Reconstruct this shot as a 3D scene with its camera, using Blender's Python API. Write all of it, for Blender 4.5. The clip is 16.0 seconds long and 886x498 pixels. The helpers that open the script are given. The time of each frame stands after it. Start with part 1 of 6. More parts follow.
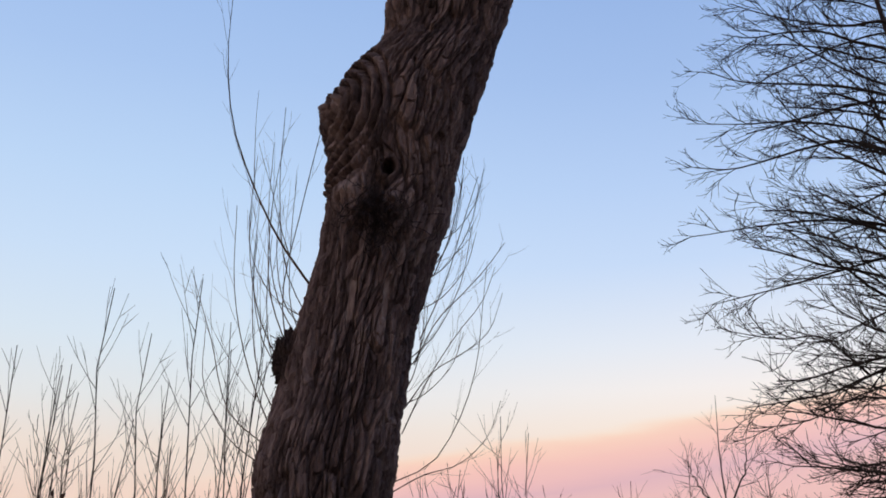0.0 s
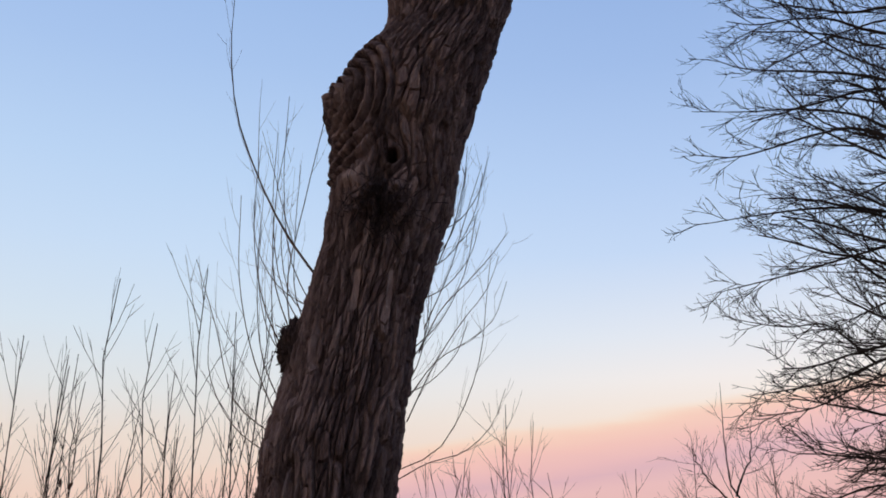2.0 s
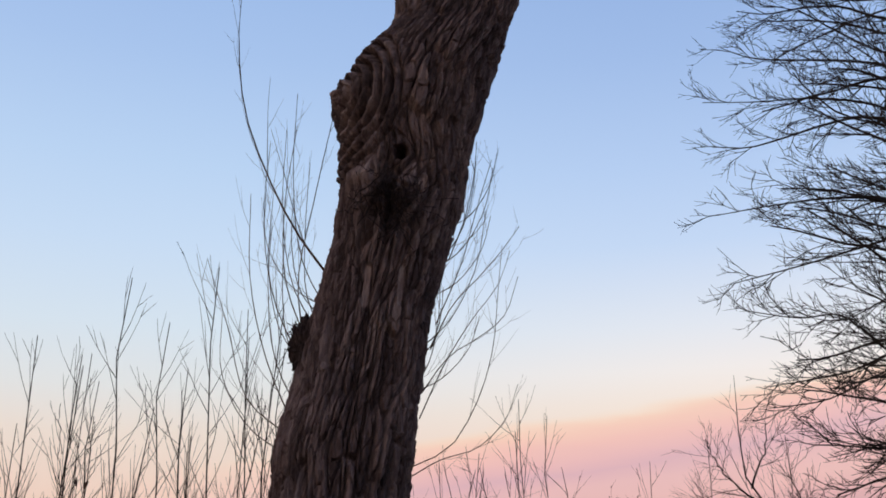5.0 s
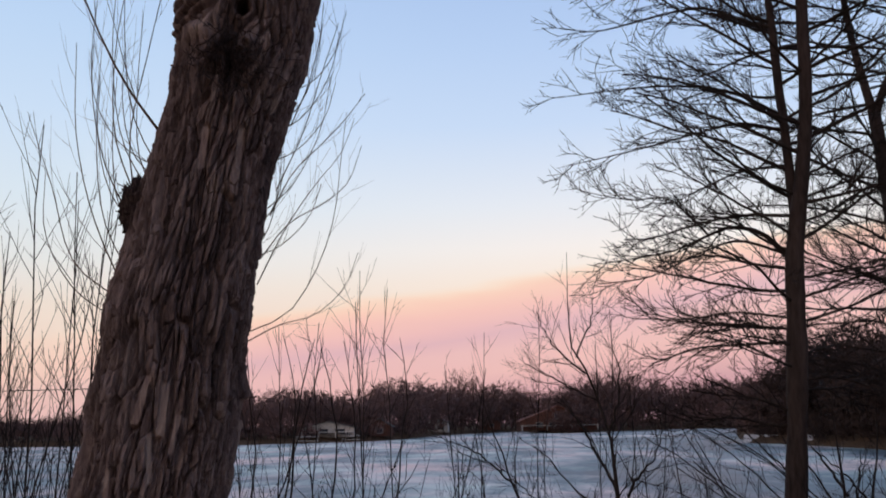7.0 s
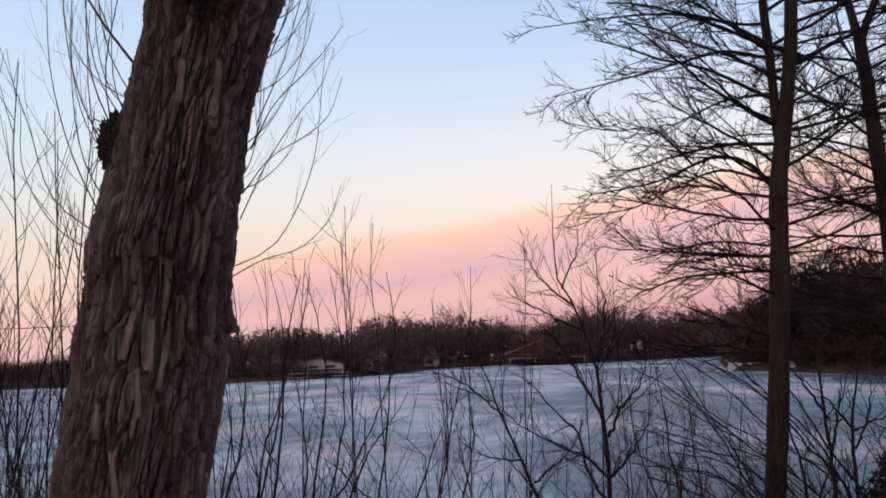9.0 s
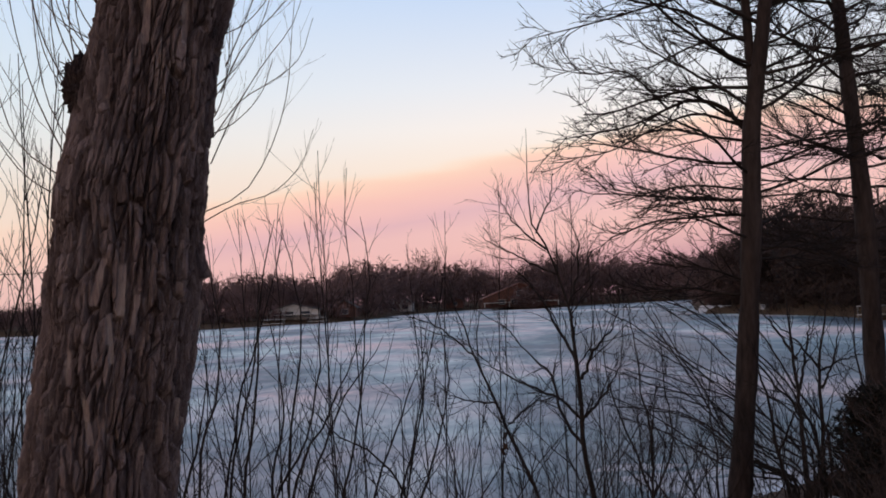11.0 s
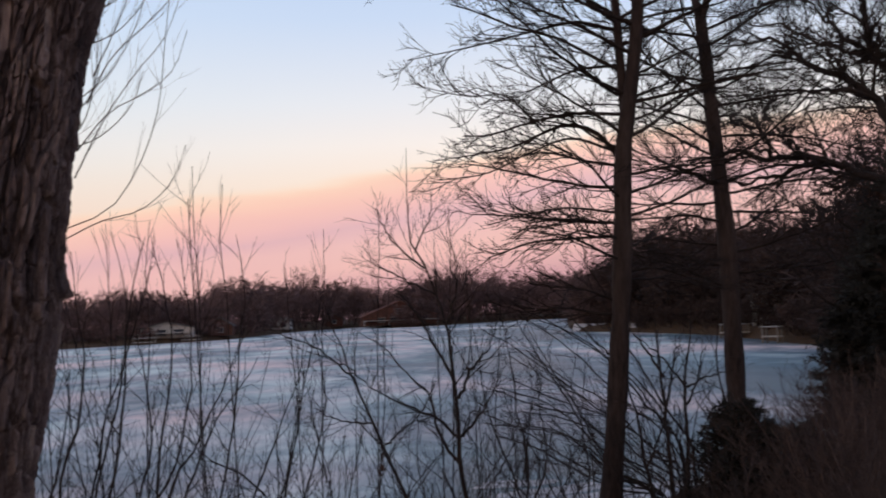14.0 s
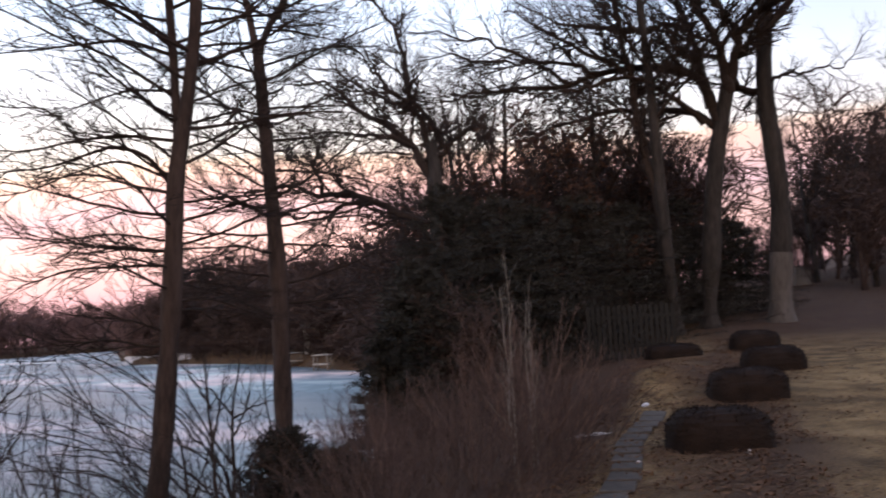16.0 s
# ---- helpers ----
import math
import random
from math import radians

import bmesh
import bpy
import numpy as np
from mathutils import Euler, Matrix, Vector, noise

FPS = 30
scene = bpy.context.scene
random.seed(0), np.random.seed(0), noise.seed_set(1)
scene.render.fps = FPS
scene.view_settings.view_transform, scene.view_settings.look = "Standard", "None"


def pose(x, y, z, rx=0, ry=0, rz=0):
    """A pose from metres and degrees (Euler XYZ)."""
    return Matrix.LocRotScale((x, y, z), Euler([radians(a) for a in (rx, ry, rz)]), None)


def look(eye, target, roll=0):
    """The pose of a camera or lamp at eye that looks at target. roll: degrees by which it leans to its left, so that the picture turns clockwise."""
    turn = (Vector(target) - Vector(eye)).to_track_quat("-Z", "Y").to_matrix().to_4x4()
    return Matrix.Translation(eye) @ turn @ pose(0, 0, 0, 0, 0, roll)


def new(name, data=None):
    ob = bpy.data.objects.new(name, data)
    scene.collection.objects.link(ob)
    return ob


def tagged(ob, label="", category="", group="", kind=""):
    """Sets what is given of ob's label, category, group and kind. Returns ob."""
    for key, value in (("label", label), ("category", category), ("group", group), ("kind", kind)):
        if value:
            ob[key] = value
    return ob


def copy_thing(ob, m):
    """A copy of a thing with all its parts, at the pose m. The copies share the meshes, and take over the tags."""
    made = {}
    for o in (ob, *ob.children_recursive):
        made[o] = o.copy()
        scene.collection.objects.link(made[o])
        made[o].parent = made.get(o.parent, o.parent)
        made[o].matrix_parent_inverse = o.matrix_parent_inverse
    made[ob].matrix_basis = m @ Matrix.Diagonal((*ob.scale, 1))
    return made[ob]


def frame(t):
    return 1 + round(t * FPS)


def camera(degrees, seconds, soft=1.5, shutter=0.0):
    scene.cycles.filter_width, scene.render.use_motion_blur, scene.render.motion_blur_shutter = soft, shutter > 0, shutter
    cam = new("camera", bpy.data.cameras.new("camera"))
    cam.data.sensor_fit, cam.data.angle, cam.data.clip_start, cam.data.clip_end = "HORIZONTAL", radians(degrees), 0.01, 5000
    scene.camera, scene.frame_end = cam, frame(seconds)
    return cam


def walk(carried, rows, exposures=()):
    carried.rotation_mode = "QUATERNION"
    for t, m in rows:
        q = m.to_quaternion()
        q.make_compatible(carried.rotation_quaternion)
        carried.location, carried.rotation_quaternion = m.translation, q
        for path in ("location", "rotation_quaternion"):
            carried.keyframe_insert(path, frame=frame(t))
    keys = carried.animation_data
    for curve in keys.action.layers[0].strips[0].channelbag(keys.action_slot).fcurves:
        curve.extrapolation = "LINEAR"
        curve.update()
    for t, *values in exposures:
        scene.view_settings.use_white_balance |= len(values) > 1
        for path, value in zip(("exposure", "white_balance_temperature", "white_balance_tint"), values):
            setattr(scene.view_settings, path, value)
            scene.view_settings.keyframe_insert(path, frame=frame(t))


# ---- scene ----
cam = camera(52.2, 16.0, soft=1.75, shutter=0.38)
PATH = [
    (0.0, -0.030, -0.044, 1.633, 109.90, -0.22, 11.11),
    (0.5, -0.026, -0.051, 1.631, 109.60, -0.11, 11.27),
    (1.0, -0.029, -0.043, 1.630, 109.62, 0.01, 11.26),
    (1.5, -0.025, -0.048, 1.630, 109.35, -0.12, 11.38),
    (2.0, -0.026, -0.047, 1.629, 109.23, -0.11, 11.48),
    (2.5, -0.023, -0.050, 1.633, 109.05, -0.23, 11.66),
    (3.0, -0.029, -0.046, 1.627, 109.16, -0.02, 11.83),
    (3.5, -0.025, -0.049, 1.631, 109.12, -0.08, 12.00),
    (5.8, -0.025, -0.030, 1.638, 108.60, 0.72, 12.36),
    (6.0, -0.024, -0.029, 1.638, 108.22, 0.86, 10.36),
    (6.2, -0.021, -0.028, 1.634, 106.94, 0.98, 7.62),
    (6.4, -0.018, -0.027, 1.630, 104.95, 1.10, 5.28),
    (6.5, -0.016, -0.027, 1.628, 104.13, 1.13, 4.57),
    (7.0, -0.014, -0.015, 1.615, 100.94, 0.97, 2.53),
    (7.5, -0.009, -0.013, 1.606, 98.88, 1.31, 2.16),
    (8.0, -0.013, -0.004, 1.603, 98.22, 1.49, 2.01),
    (8.5, -0.009, -0.005, 1.603, 97.92, 1.71, 2.12),
    (9.0, -0.006, -0.009, 1.599, 96.87, 2.09, 1.83),
    (9.5, -0.008, -0.008, 1.594, 94.82, 2.30, 1.99),
    (9.7, -0.008, -0.007, 1.594, 94.32, 2.33, 1.72),
    (12.0, -0.000, 0.002, 1.598, 93.26, 2.64, 0.01),
    (12.5, 0.000, 0.000, 1.600, 93.50, 2.70, -0.00),
    (13.0, 0.002, 0.003, 1.603, 93.53, 2.69, -0.08),
    (13.5, 0.003, 0.009, 1.604, 93.85, 2.57, -2.76),
    (14.0, 0.008, 0.016, 1.607, 94.16, 2.43, -7.34),
    (14.5, 0.016, 0.019, 1.602, 94.00, 2.18, -12.71),
    (15.0, 0.037, 0.028, 1.603, 94.08, 2.39, -21.24),
    (15.5, 0.047, 0.020, 1.597, 94.20, 3.06, -28.91),
    (16.0, 0.079, 0.017, 1.604, 94.70, 3.24, -34.82),
]
EXPOSURES = [(0.0, -0.07, 6350, 10), (3.5, -0.13, 6350, 10), (5.8, -0.1, 6400, 10), (6.6, -0.08, 6450, 10), (9.0, -0.03, 6500, 10), (12.5, -0.04, 6650, 11.5), (13.0, -0.04, 6650, 11.5), (14.5, -0.06, 6650, 11.5), (15.0, 0.1, 6700, 11.5), (15.5, 0.53, 6800, 12.5), (16.0, 1.02, 6950, 13.5)]
walk(cam, [(t, pose(x, y, z, rx, ry, rz)) for t, x, y, z, rx, ry, rz in PATH], EXPOSURES)

# ---- world: clear dusk sky with one slanting bank of pink cloud ----
LAKE = -2.4


def ramp(nt, stops, interp="LINEAR"):
    n = nt.nodes.new("ShaderNodeValToRGB")
    n.color_ramp.interpolation = interp
    el = n.color_ramp.elements
    while len(el) < len(stops):
        el.new(0.5)
    for e, (p, c) in zip(el, stops):
        e.position, e.color = p, (*c, 1)
    return n


def math_node(nt, op, a, b=None, c=None, clamp=False):
    n = nt.nodes.new("ShaderNodeMath")
    n.operation, n.use_clamp = op, clamp
    for i, v in enumerate((a, b, c)):
        if v is None:
            continue
        if isinstance(v, (int, float)):
            n.inputs[i].default_value = v
        else:
            nt.links.new(v, n.inputs[i])
    return n.outputs[0]


def mix_color(nt, fac, a, b, blend="MIX"):
    n = nt.nodes.new("ShaderNodeMix")
    n.data_type, n.blend_type = "RGBA", blend
    for sock, v in ((n.inputs[0], fac), (n.inputs[6], a), (n.inputs[7], b)):
        if isinstance(v, (int, float)):
            sock.default_value = v
        elif isinstance(v, tuple):
            sock.default_value = (*v, 1)
        else:
            nt.links.new(v, sock)
    return n.outputs[2]


def srgb(r, g, b):
    return tuple(((c / 255) / 12.92 if c / 255 <= 0.04045 else ((c / 255 + 0.055) / 1.055) ** 2.4) for c in (r, g, b))


world = bpy.data.worlds.new("dusk")
scene.world = world
world.use_nodes = True
wt = world.node_tree
wt.nodes.clear()
coord = wt.nodes.new("ShaderNodeTexCoord")
sep = wt.nodes.new("ShaderNodeSeparateXYZ")
wt.links.new(coord.outputs["Generated"], sep.inputs[0])
elev = math_node(wt, "MULTIPLY", math_node(wt, "ARCSINE", sep.outputs[2]), 57.2958)
azim = math_node(wt, "MULTIPLY", math_node(wt, "ARCTAN2", sep.outputs[0], sep.outputs[1]), 57.2958)
# colour by height above the horizon, 0 to 90 degrees
high = math_node(wt, "DIVIDE", elev, 90.0, clamp=True)
right_sky = ramp(wt, [(0.0, srgb(236, 190, 190)), (0.06, srgb(250, 214, 202)), (0.095, srgb(253, 233, 220)), (0.12, srgb(250, 241, 238)), (0.15, srgb(234, 237, 246)),
                      (0.207, srgb(202, 221, 250)), (0.26, srgb(186, 210, 247)), (0.335, srgb(165, 193, 238)), (0.42, srgb(148, 179, 230)), (1.0, srgb(108, 130, 168))])
left_sky = ramp(wt, [(0.0, srgb(232, 192, 188)), (0.035, srgb(244, 212, 198)), (0.08, srgb(242, 225, 214)), (0.11, srgb(233, 233, 233)), (0.15, srgb(222, 234, 245)),
                     (0.207, srgb(207, 227, 251)), (0.26, srgb(194, 219, 250)), (0.335, srgb(175, 203, 244)), (0.42, srgb(158, 189, 237)), (1.0, srgb(108, 130, 168))])
wt.links.new(high, right_sky.inputs[0])
wt.links.new(high, left_sky.inputs[0])
side = wt.nodes.new("ShaderNodeMapRange")
side.interpolation_type = "SMOOTHSTEP"
wt.links.new(azim, side.inputs[0])
side.inputs[1].default_value, side.inputs[2].default_value = -30.0, 10.0
clear = mix_color(wt, side.outputs[0], left_sky.outputs[0], right_sky.outputs[0])
# the cloud bank climbs to the right; its edge is ragged
stretch = wt.nodes.new("ShaderNodeMapping")
stretch.inputs["Scale"].default_value = (3.0, 3.0, 22.0)
wt.links.new(coord.outputs["Generated"], stretch.inputs[0])
puff = wt.nodes.new("ShaderNodeTexNoise")
puff.inputs["Scale"].default_value, puff.inputs["Detail"].default_value = 1.6, 5.0
wt.links.new(stretch.outputs[0], puff.inputs["Vector"])
rag = math_node(wt, "MULTIPLY", math_node(wt, "SUBTRACT", puff.outputs[0], 0.5), 1.3)
bank = math_node(wt, "ADD", math_node(wt, "SUBTRACT", math_node(wt, "MULTIPLY_ADD", math_node(wt, "MINIMUM", azim, 18.0), -0.13, elev), 8.7), rag)
edge = wt.nodes.new("ShaderNodeMapRange")
edge.interpolation_type = "SMOOTHSTEP"
wt.links.new(bank, edge.inputs[0])
edge.inputs[1].default_value, edge.inputs[2].default_value, edge.inputs[3].default_value, edge.inputs[4].default_value = -0.5, 0.25, 1.0, 0.0
cloud = ramp(wt, [(0.0, srgb(206, 160, 174)), (0.31, srgb(236, 188, 190)), (0.47, srgb(234, 186, 192)), (0.6, srgb(222, 175, 191)), (0.69, srgb(236, 183, 190)),
                  (0.81, srgb(247, 192, 187)), (0.91, srgb(252, 203, 188)), (1.0, srgb(255, 222, 198))])
wt.links.new(math_node(wt, "DIVIDE", math_node(wt, "ADD", bank, 8.0), 8.0, clamp=True), cloud.inputs[0])
reach = wt.nodes.new("ShaderNodeMapRange")
reach.interpolation_type = "SMOOTHSTEP"
wt.links.new(azim, reach.inputs[0])
reach.inputs[1].default_value, reach.inputs[2].default_value = -34.0, -10.0
veiled = mix_color(wt, math_node(wt, "MULTIPLY", math_node(wt, "MULTIPLY", edge.outputs[0], reach.outputs[0]), 0.9), clear, cloud.outputs[0])
# behind the camera the sky still glows where the sun went down
toward = math_node(wt, "ADD", math_node(wt, "MULTIPLY", sep.outputs[0], -0.56), math_node(wt, "MULTIPLY", sep.outputs[1], -0.83))
west = wt.nodes.new("ShaderNodeMapRange")
west.interpolation_type = "SMOOTHSTEP"
wt.links.new(toward, west.inputs[0])
west.inputs[1].default_value, west.inputs[2].default_value = -0.1, 1.0
low = wt.nodes.new("ShaderNodeMapRange")
low.interpolation_type = "SMOOTHSTEP"
wt.links.new(elev, low.inputs[0])
low.inputs[1].default_value, low.inputs[2].default_value, low.inputs[3].default_value, low.inputs[4].default_value = 10.0, 75.0, 1.0, 0.0
warm = mix_color(wt, math_node(wt, "MULTIPLY", west.outputs[0], low.outputs[0]), veiled, (0.82, 0.63, 0.53))
# the sky is duller over the land than over the lake
dull = wt.nodes.new("ShaderNodeMapRange")
dull.interpolation_type = "SMOOTHSTEP"
wt.links.new(azim, dull.inputs[0])
dull.inputs[1].default_value, dull.inputs[2].default_value, dull.inputs[3].default_value, dull.inputs[4].default_value = 32.0, 62.0, 0.0, 1.0
back = wt.nodes.new("ShaderNodeMapRange")
back.interpolation_type = "SMOOTHSTEP"
wt.links.new(azim, back.inputs[0])
back.inputs[1].default_value, back.inputs[2].default_value, back.inputs[3].default_value, back.inputs[4].default_value = 75.0, 150.0, 1.0, 0.0
inland = math_node(wt, "MULTIPLY", dull.outputs[0], back.outputs[0])
warm = mix_color(wt, inland, warm, mix_color(wt, 1.0, warm, (0.56, 0.59, 0.66), "MULTIPLY"))
glow = wt.nodes.new("ShaderNodeBackground")
wt.links.new(warm, glow.inputs[0])
glow.inputs[1].default_value = 0.96
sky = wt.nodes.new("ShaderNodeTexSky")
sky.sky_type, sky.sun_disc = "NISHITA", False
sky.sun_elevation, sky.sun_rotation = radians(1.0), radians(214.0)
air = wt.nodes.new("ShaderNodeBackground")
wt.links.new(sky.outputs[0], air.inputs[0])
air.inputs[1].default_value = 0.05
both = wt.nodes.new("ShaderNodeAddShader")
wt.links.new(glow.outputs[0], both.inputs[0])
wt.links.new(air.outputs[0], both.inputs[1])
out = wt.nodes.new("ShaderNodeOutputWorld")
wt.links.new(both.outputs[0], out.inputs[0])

# added fill for the last of the sun's glow: wide, from behind, 31 degrees up
sun = new("sun", bpy.data.lights.new("sun", "SUN"))
sun.data.energy, sun.data.angle, sun.data.color = 0.12, radians(50), (1.0, 0.78, 0.62)
sun.matrix_world = look((-56, -83, 60), (0, 0, 0))

# ---- materials ----
def material(name, base, rough=0.85, spec=0.3):
    m = bpy.data.materials.new(name)
    m.use_nodes = True
    nt = m.node_tree
    bsdf = nt.nodes["Principled BSDF"]
    bsdf.inputs["Base Color"].default_value = (*base, 1)
    bsdf.inputs["Roughness"].default_value = rough
    bsdf.inputs["Specular IOR Level"].default_value = spec
    return m, nt, bsdf


def noise_at(nt, scale, detail=4.0, stretch=(1, 1, 1), rough=0.55):
    tc = nt.nodes.new("ShaderNodeTexCoord")
    mp = nt.nodes.new("ShaderNodeMapping")
    mp.inputs["Scale"].default_value = stretch
    nt.links.new(tc.outputs["Object"], mp.inputs[0])
    n = nt.nodes.new("ShaderNodeTexNoise")
    n.inputs["Scale"].default_value, n.inputs["Detail"].default_value, n.inputs["Roughness"].default_value = scale, detail, rough
    nt.links.new(mp.outputs[0], n.inputs["Vector"])
    return n.outputs[0]


def bump(nt, bsdf, height, strength, distance):
    b = nt.nodes.new("ShaderNodeBump")
    b.inputs["Strength"].default_value, b.inputs["Distance"].default_value = strength, distance
    nt.links.new(height, b.inputs["Height"])
    nt.links.new(b.outputs[0], bsdf.inputs["Normal"])


def grained(name, dark, light, scale, stretch=(1, 1, 1), rough=0.9, relief=0.004, coarse=None, vary=0.0):
    """A surface that wavers between two tones at two scales, with fine relief."""
    m, nt, bsdf = material(name, light, rough, 0.15)
    fine = noise_at(nt, scale, 6.0, stretch)
    wide = noise_at(nt, coarse or scale * 0.12, 3.0, stretch)
    both = math_node(nt, "MULTIPLY_ADD", wide, 0.55, math_node(nt, "MULTIPLY", fine, 0.6))
    r = ramp(nt, [(0.38, dark), (0.75, light)])
    nt.links.new(both, r.inputs[0])
    col = r.outputs[0]
    if vary:
        info = nt.nodes.new("ShaderNodeObjectInfo")
        hsv = nt.nodes.new("ShaderNodeHueSaturation")
        nt.links.new(math_node(nt, "MULTIPLY_ADD", info.outputs["Random"], vary, 1 - vary / 2), hsv.inputs["Value"])
        nt.links.new(col, hsv.inputs["Color"])
        col = hsv.outputs[0]
    nt.links.new(col, bsdf.inputs["Base Color"])
    if relief:
        bump(nt, bsdf, fine, 0.7, relief)
    return m


def willow_bark():
    m, nt, bsdf = material("willow bark", (0.1, 0.075, 0.06), 0.92, 0.2)
    tone = nt.nodes.new("ShaderNodeAttribute")
    tone.attribute_name = "tone"
    fibre = noise_at(nt, 80, 8.0, (1, 1, 0.16), 0.72)
    grit = noise_at(nt, 260, 3.0)
    wide = noise_at(nt, 3.5, 3.0)
    mixed = math_node(nt, "ADD", math_node(nt, "MULTIPLY", tone.outputs["Fac"], 0.42), math_node(nt, "MULTIPLY_ADD", fibre, 0.55, math_node(nt, "MULTIPLY", wide, 0.2)))
    r = ramp(nt, [(0.34, (0.026, 0.0168, 0.0162)), (0.5, (0.114, 0.076, 0.07)), (0.68, (0.26, 0.184, 0.17)), (0.9, (0.5, 0.385, 0.325))])
    nt.links.new(mixed, r.inputs[0])
    nt.links.new(r.outputs[0], bsdf.inputs["Base Color"])
    bump(nt, bsdf, math_node(nt, "MULTIPLY_ADD", grit, 0.4, fibre), 1.0, 0.014)
    return m


def lake_ice():
    """Old snow on ice: drifts, grey-blue bare ice and slush in long streaks along the shore."""
    m, nt, bsdf = material("snow and ice", (0.7, 0.72, 0.76), 0.6, 0.3)
    tc = nt.nodes.new("ShaderNodeTexCoord")
    warp = nt.nodes.new("ShaderNodeTexNoise")
    warp.inputs["Scale"].default_value, warp.inputs["Detail"].default_value = 0.09, 3.0
    nt.links.new(tc.outputs["Object"], warp.inputs["Vector"])
    moved = nt.nodes.new("ShaderNodeVectorMath")
    moved.operation = "MULTIPLY_ADD"
    nt.links.new(warp.outputs["Color"], moved.inputs[0])
    moved.inputs[1].default_value = (9, 9, 0)
    nt.links.new(tc.outputs["Object"], moved.inputs[2])

    def streaks(scale, detail, stretch):
        mp = nt.nodes.new("ShaderNodeMapping")
        mp.inputs["Scale"].default_value = stretch
        mp.inputs["Rotation"].default_value = (0, 0, radians(-9))
        nt.links.new(moved.outputs[0], mp.inputs[0])
        n = nt.nodes.new("ShaderNodeTexNoise")
        n.inputs["Scale"].default_value, n.inputs["Detail"].default_value, n.inputs["Roughness"].default_value = scale, detail, 0.6
        nt.links.new(mp.outputs[0], n.inputs["Vector"])
        return n.outputs[0]

    streak = streaks(0.2, 5.0, (1.0, 0.45, 1))
    patch = streaks(0.05, 4.0, (1.0, 0.4, 1))
    fine = streaks(1.1, 6.0, (1.0, 0.6, 1))
    v = math_node(nt, "ADD", math_node(nt, "MULTIPLY", streak, 0.3), math_node(nt, "MULTIPLY_ADD", patch, 0.56, math_node(nt, "MULTIPLY", fine, 0.14)))
    # the woods' dark reflection put into the colour: darker towards the inlet, lighter away
    split = nt.nodes.new("ShaderNodeSeparateXYZ")
    nt.links.new(tc.outputs["Object"], split.inputs[0])
    inlet_mirror = nt.nodes.new("ShaderNodeMapRange")
    inlet_mirror.interpolation_type = "SMOOTHSTEP"
    nt.links.new(math_node(nt, "DIVIDE", split.outputs[0], math_node(nt, "MAXIMUM", split.outputs[1], 5.0)), inlet_mirror.inputs[0])
    inlet_mirror.inputs[1].default_value, inlet_mirror.inputs[2].default_value, inlet_mirror.inputs[3].default_value, inlet_mirror.inputs[4].default_value = -0.05, 0.36, 0.034, -0.046
    v = math_node(nt, "ADD", v, inlet_mirror.outputs[0])
    r = ramp(nt, [(0.42, (0.09, 0.118, 0.14)), (0.46, (0.165, 0.203, 0.228)), (0.5, (0.345, 0.35, 0.365)), (0.54, (0.59, 0.54, 0.525)), (0.59, (0.82, 0.73, 0.69))])
    nt.links.new(v, r.inputs[0])
    # random tint; its pink stands in for pink sky reflected in the ice
    hue = streaks(0.06, 3.0, (1.0, 1.0, 1))
    tint = ramp(nt, [(0.4, (0.84, 1.0, 0.95)), (0.5, (0.98, 0.98, 0.94)), (0.6, (1.15, 0.97, 0.9))])
    nt.links.new(hue, tint.inputs[0])
    nt.links.new(mix_color(nt, 1.0, r.outputs[0], tint.outputs[0], "MULTIPLY"), bsdf.inputs["Base Color"])
    g = nt.nodes.new("ShaderNodeMapRange")
    nt.links.new(v, g.inputs[0])
    g.inputs[1].default_value, g.inputs[2].default_value, g.inputs[3].default_value, g.inputs[4].default_value = 0.4, 0.6, 0.42, 0.8
    nt.links.new(g.outputs[0], bsdf.inputs["Roughness"])
    bump(nt, bsdf, fine, 0.5, 0.12)
    return m


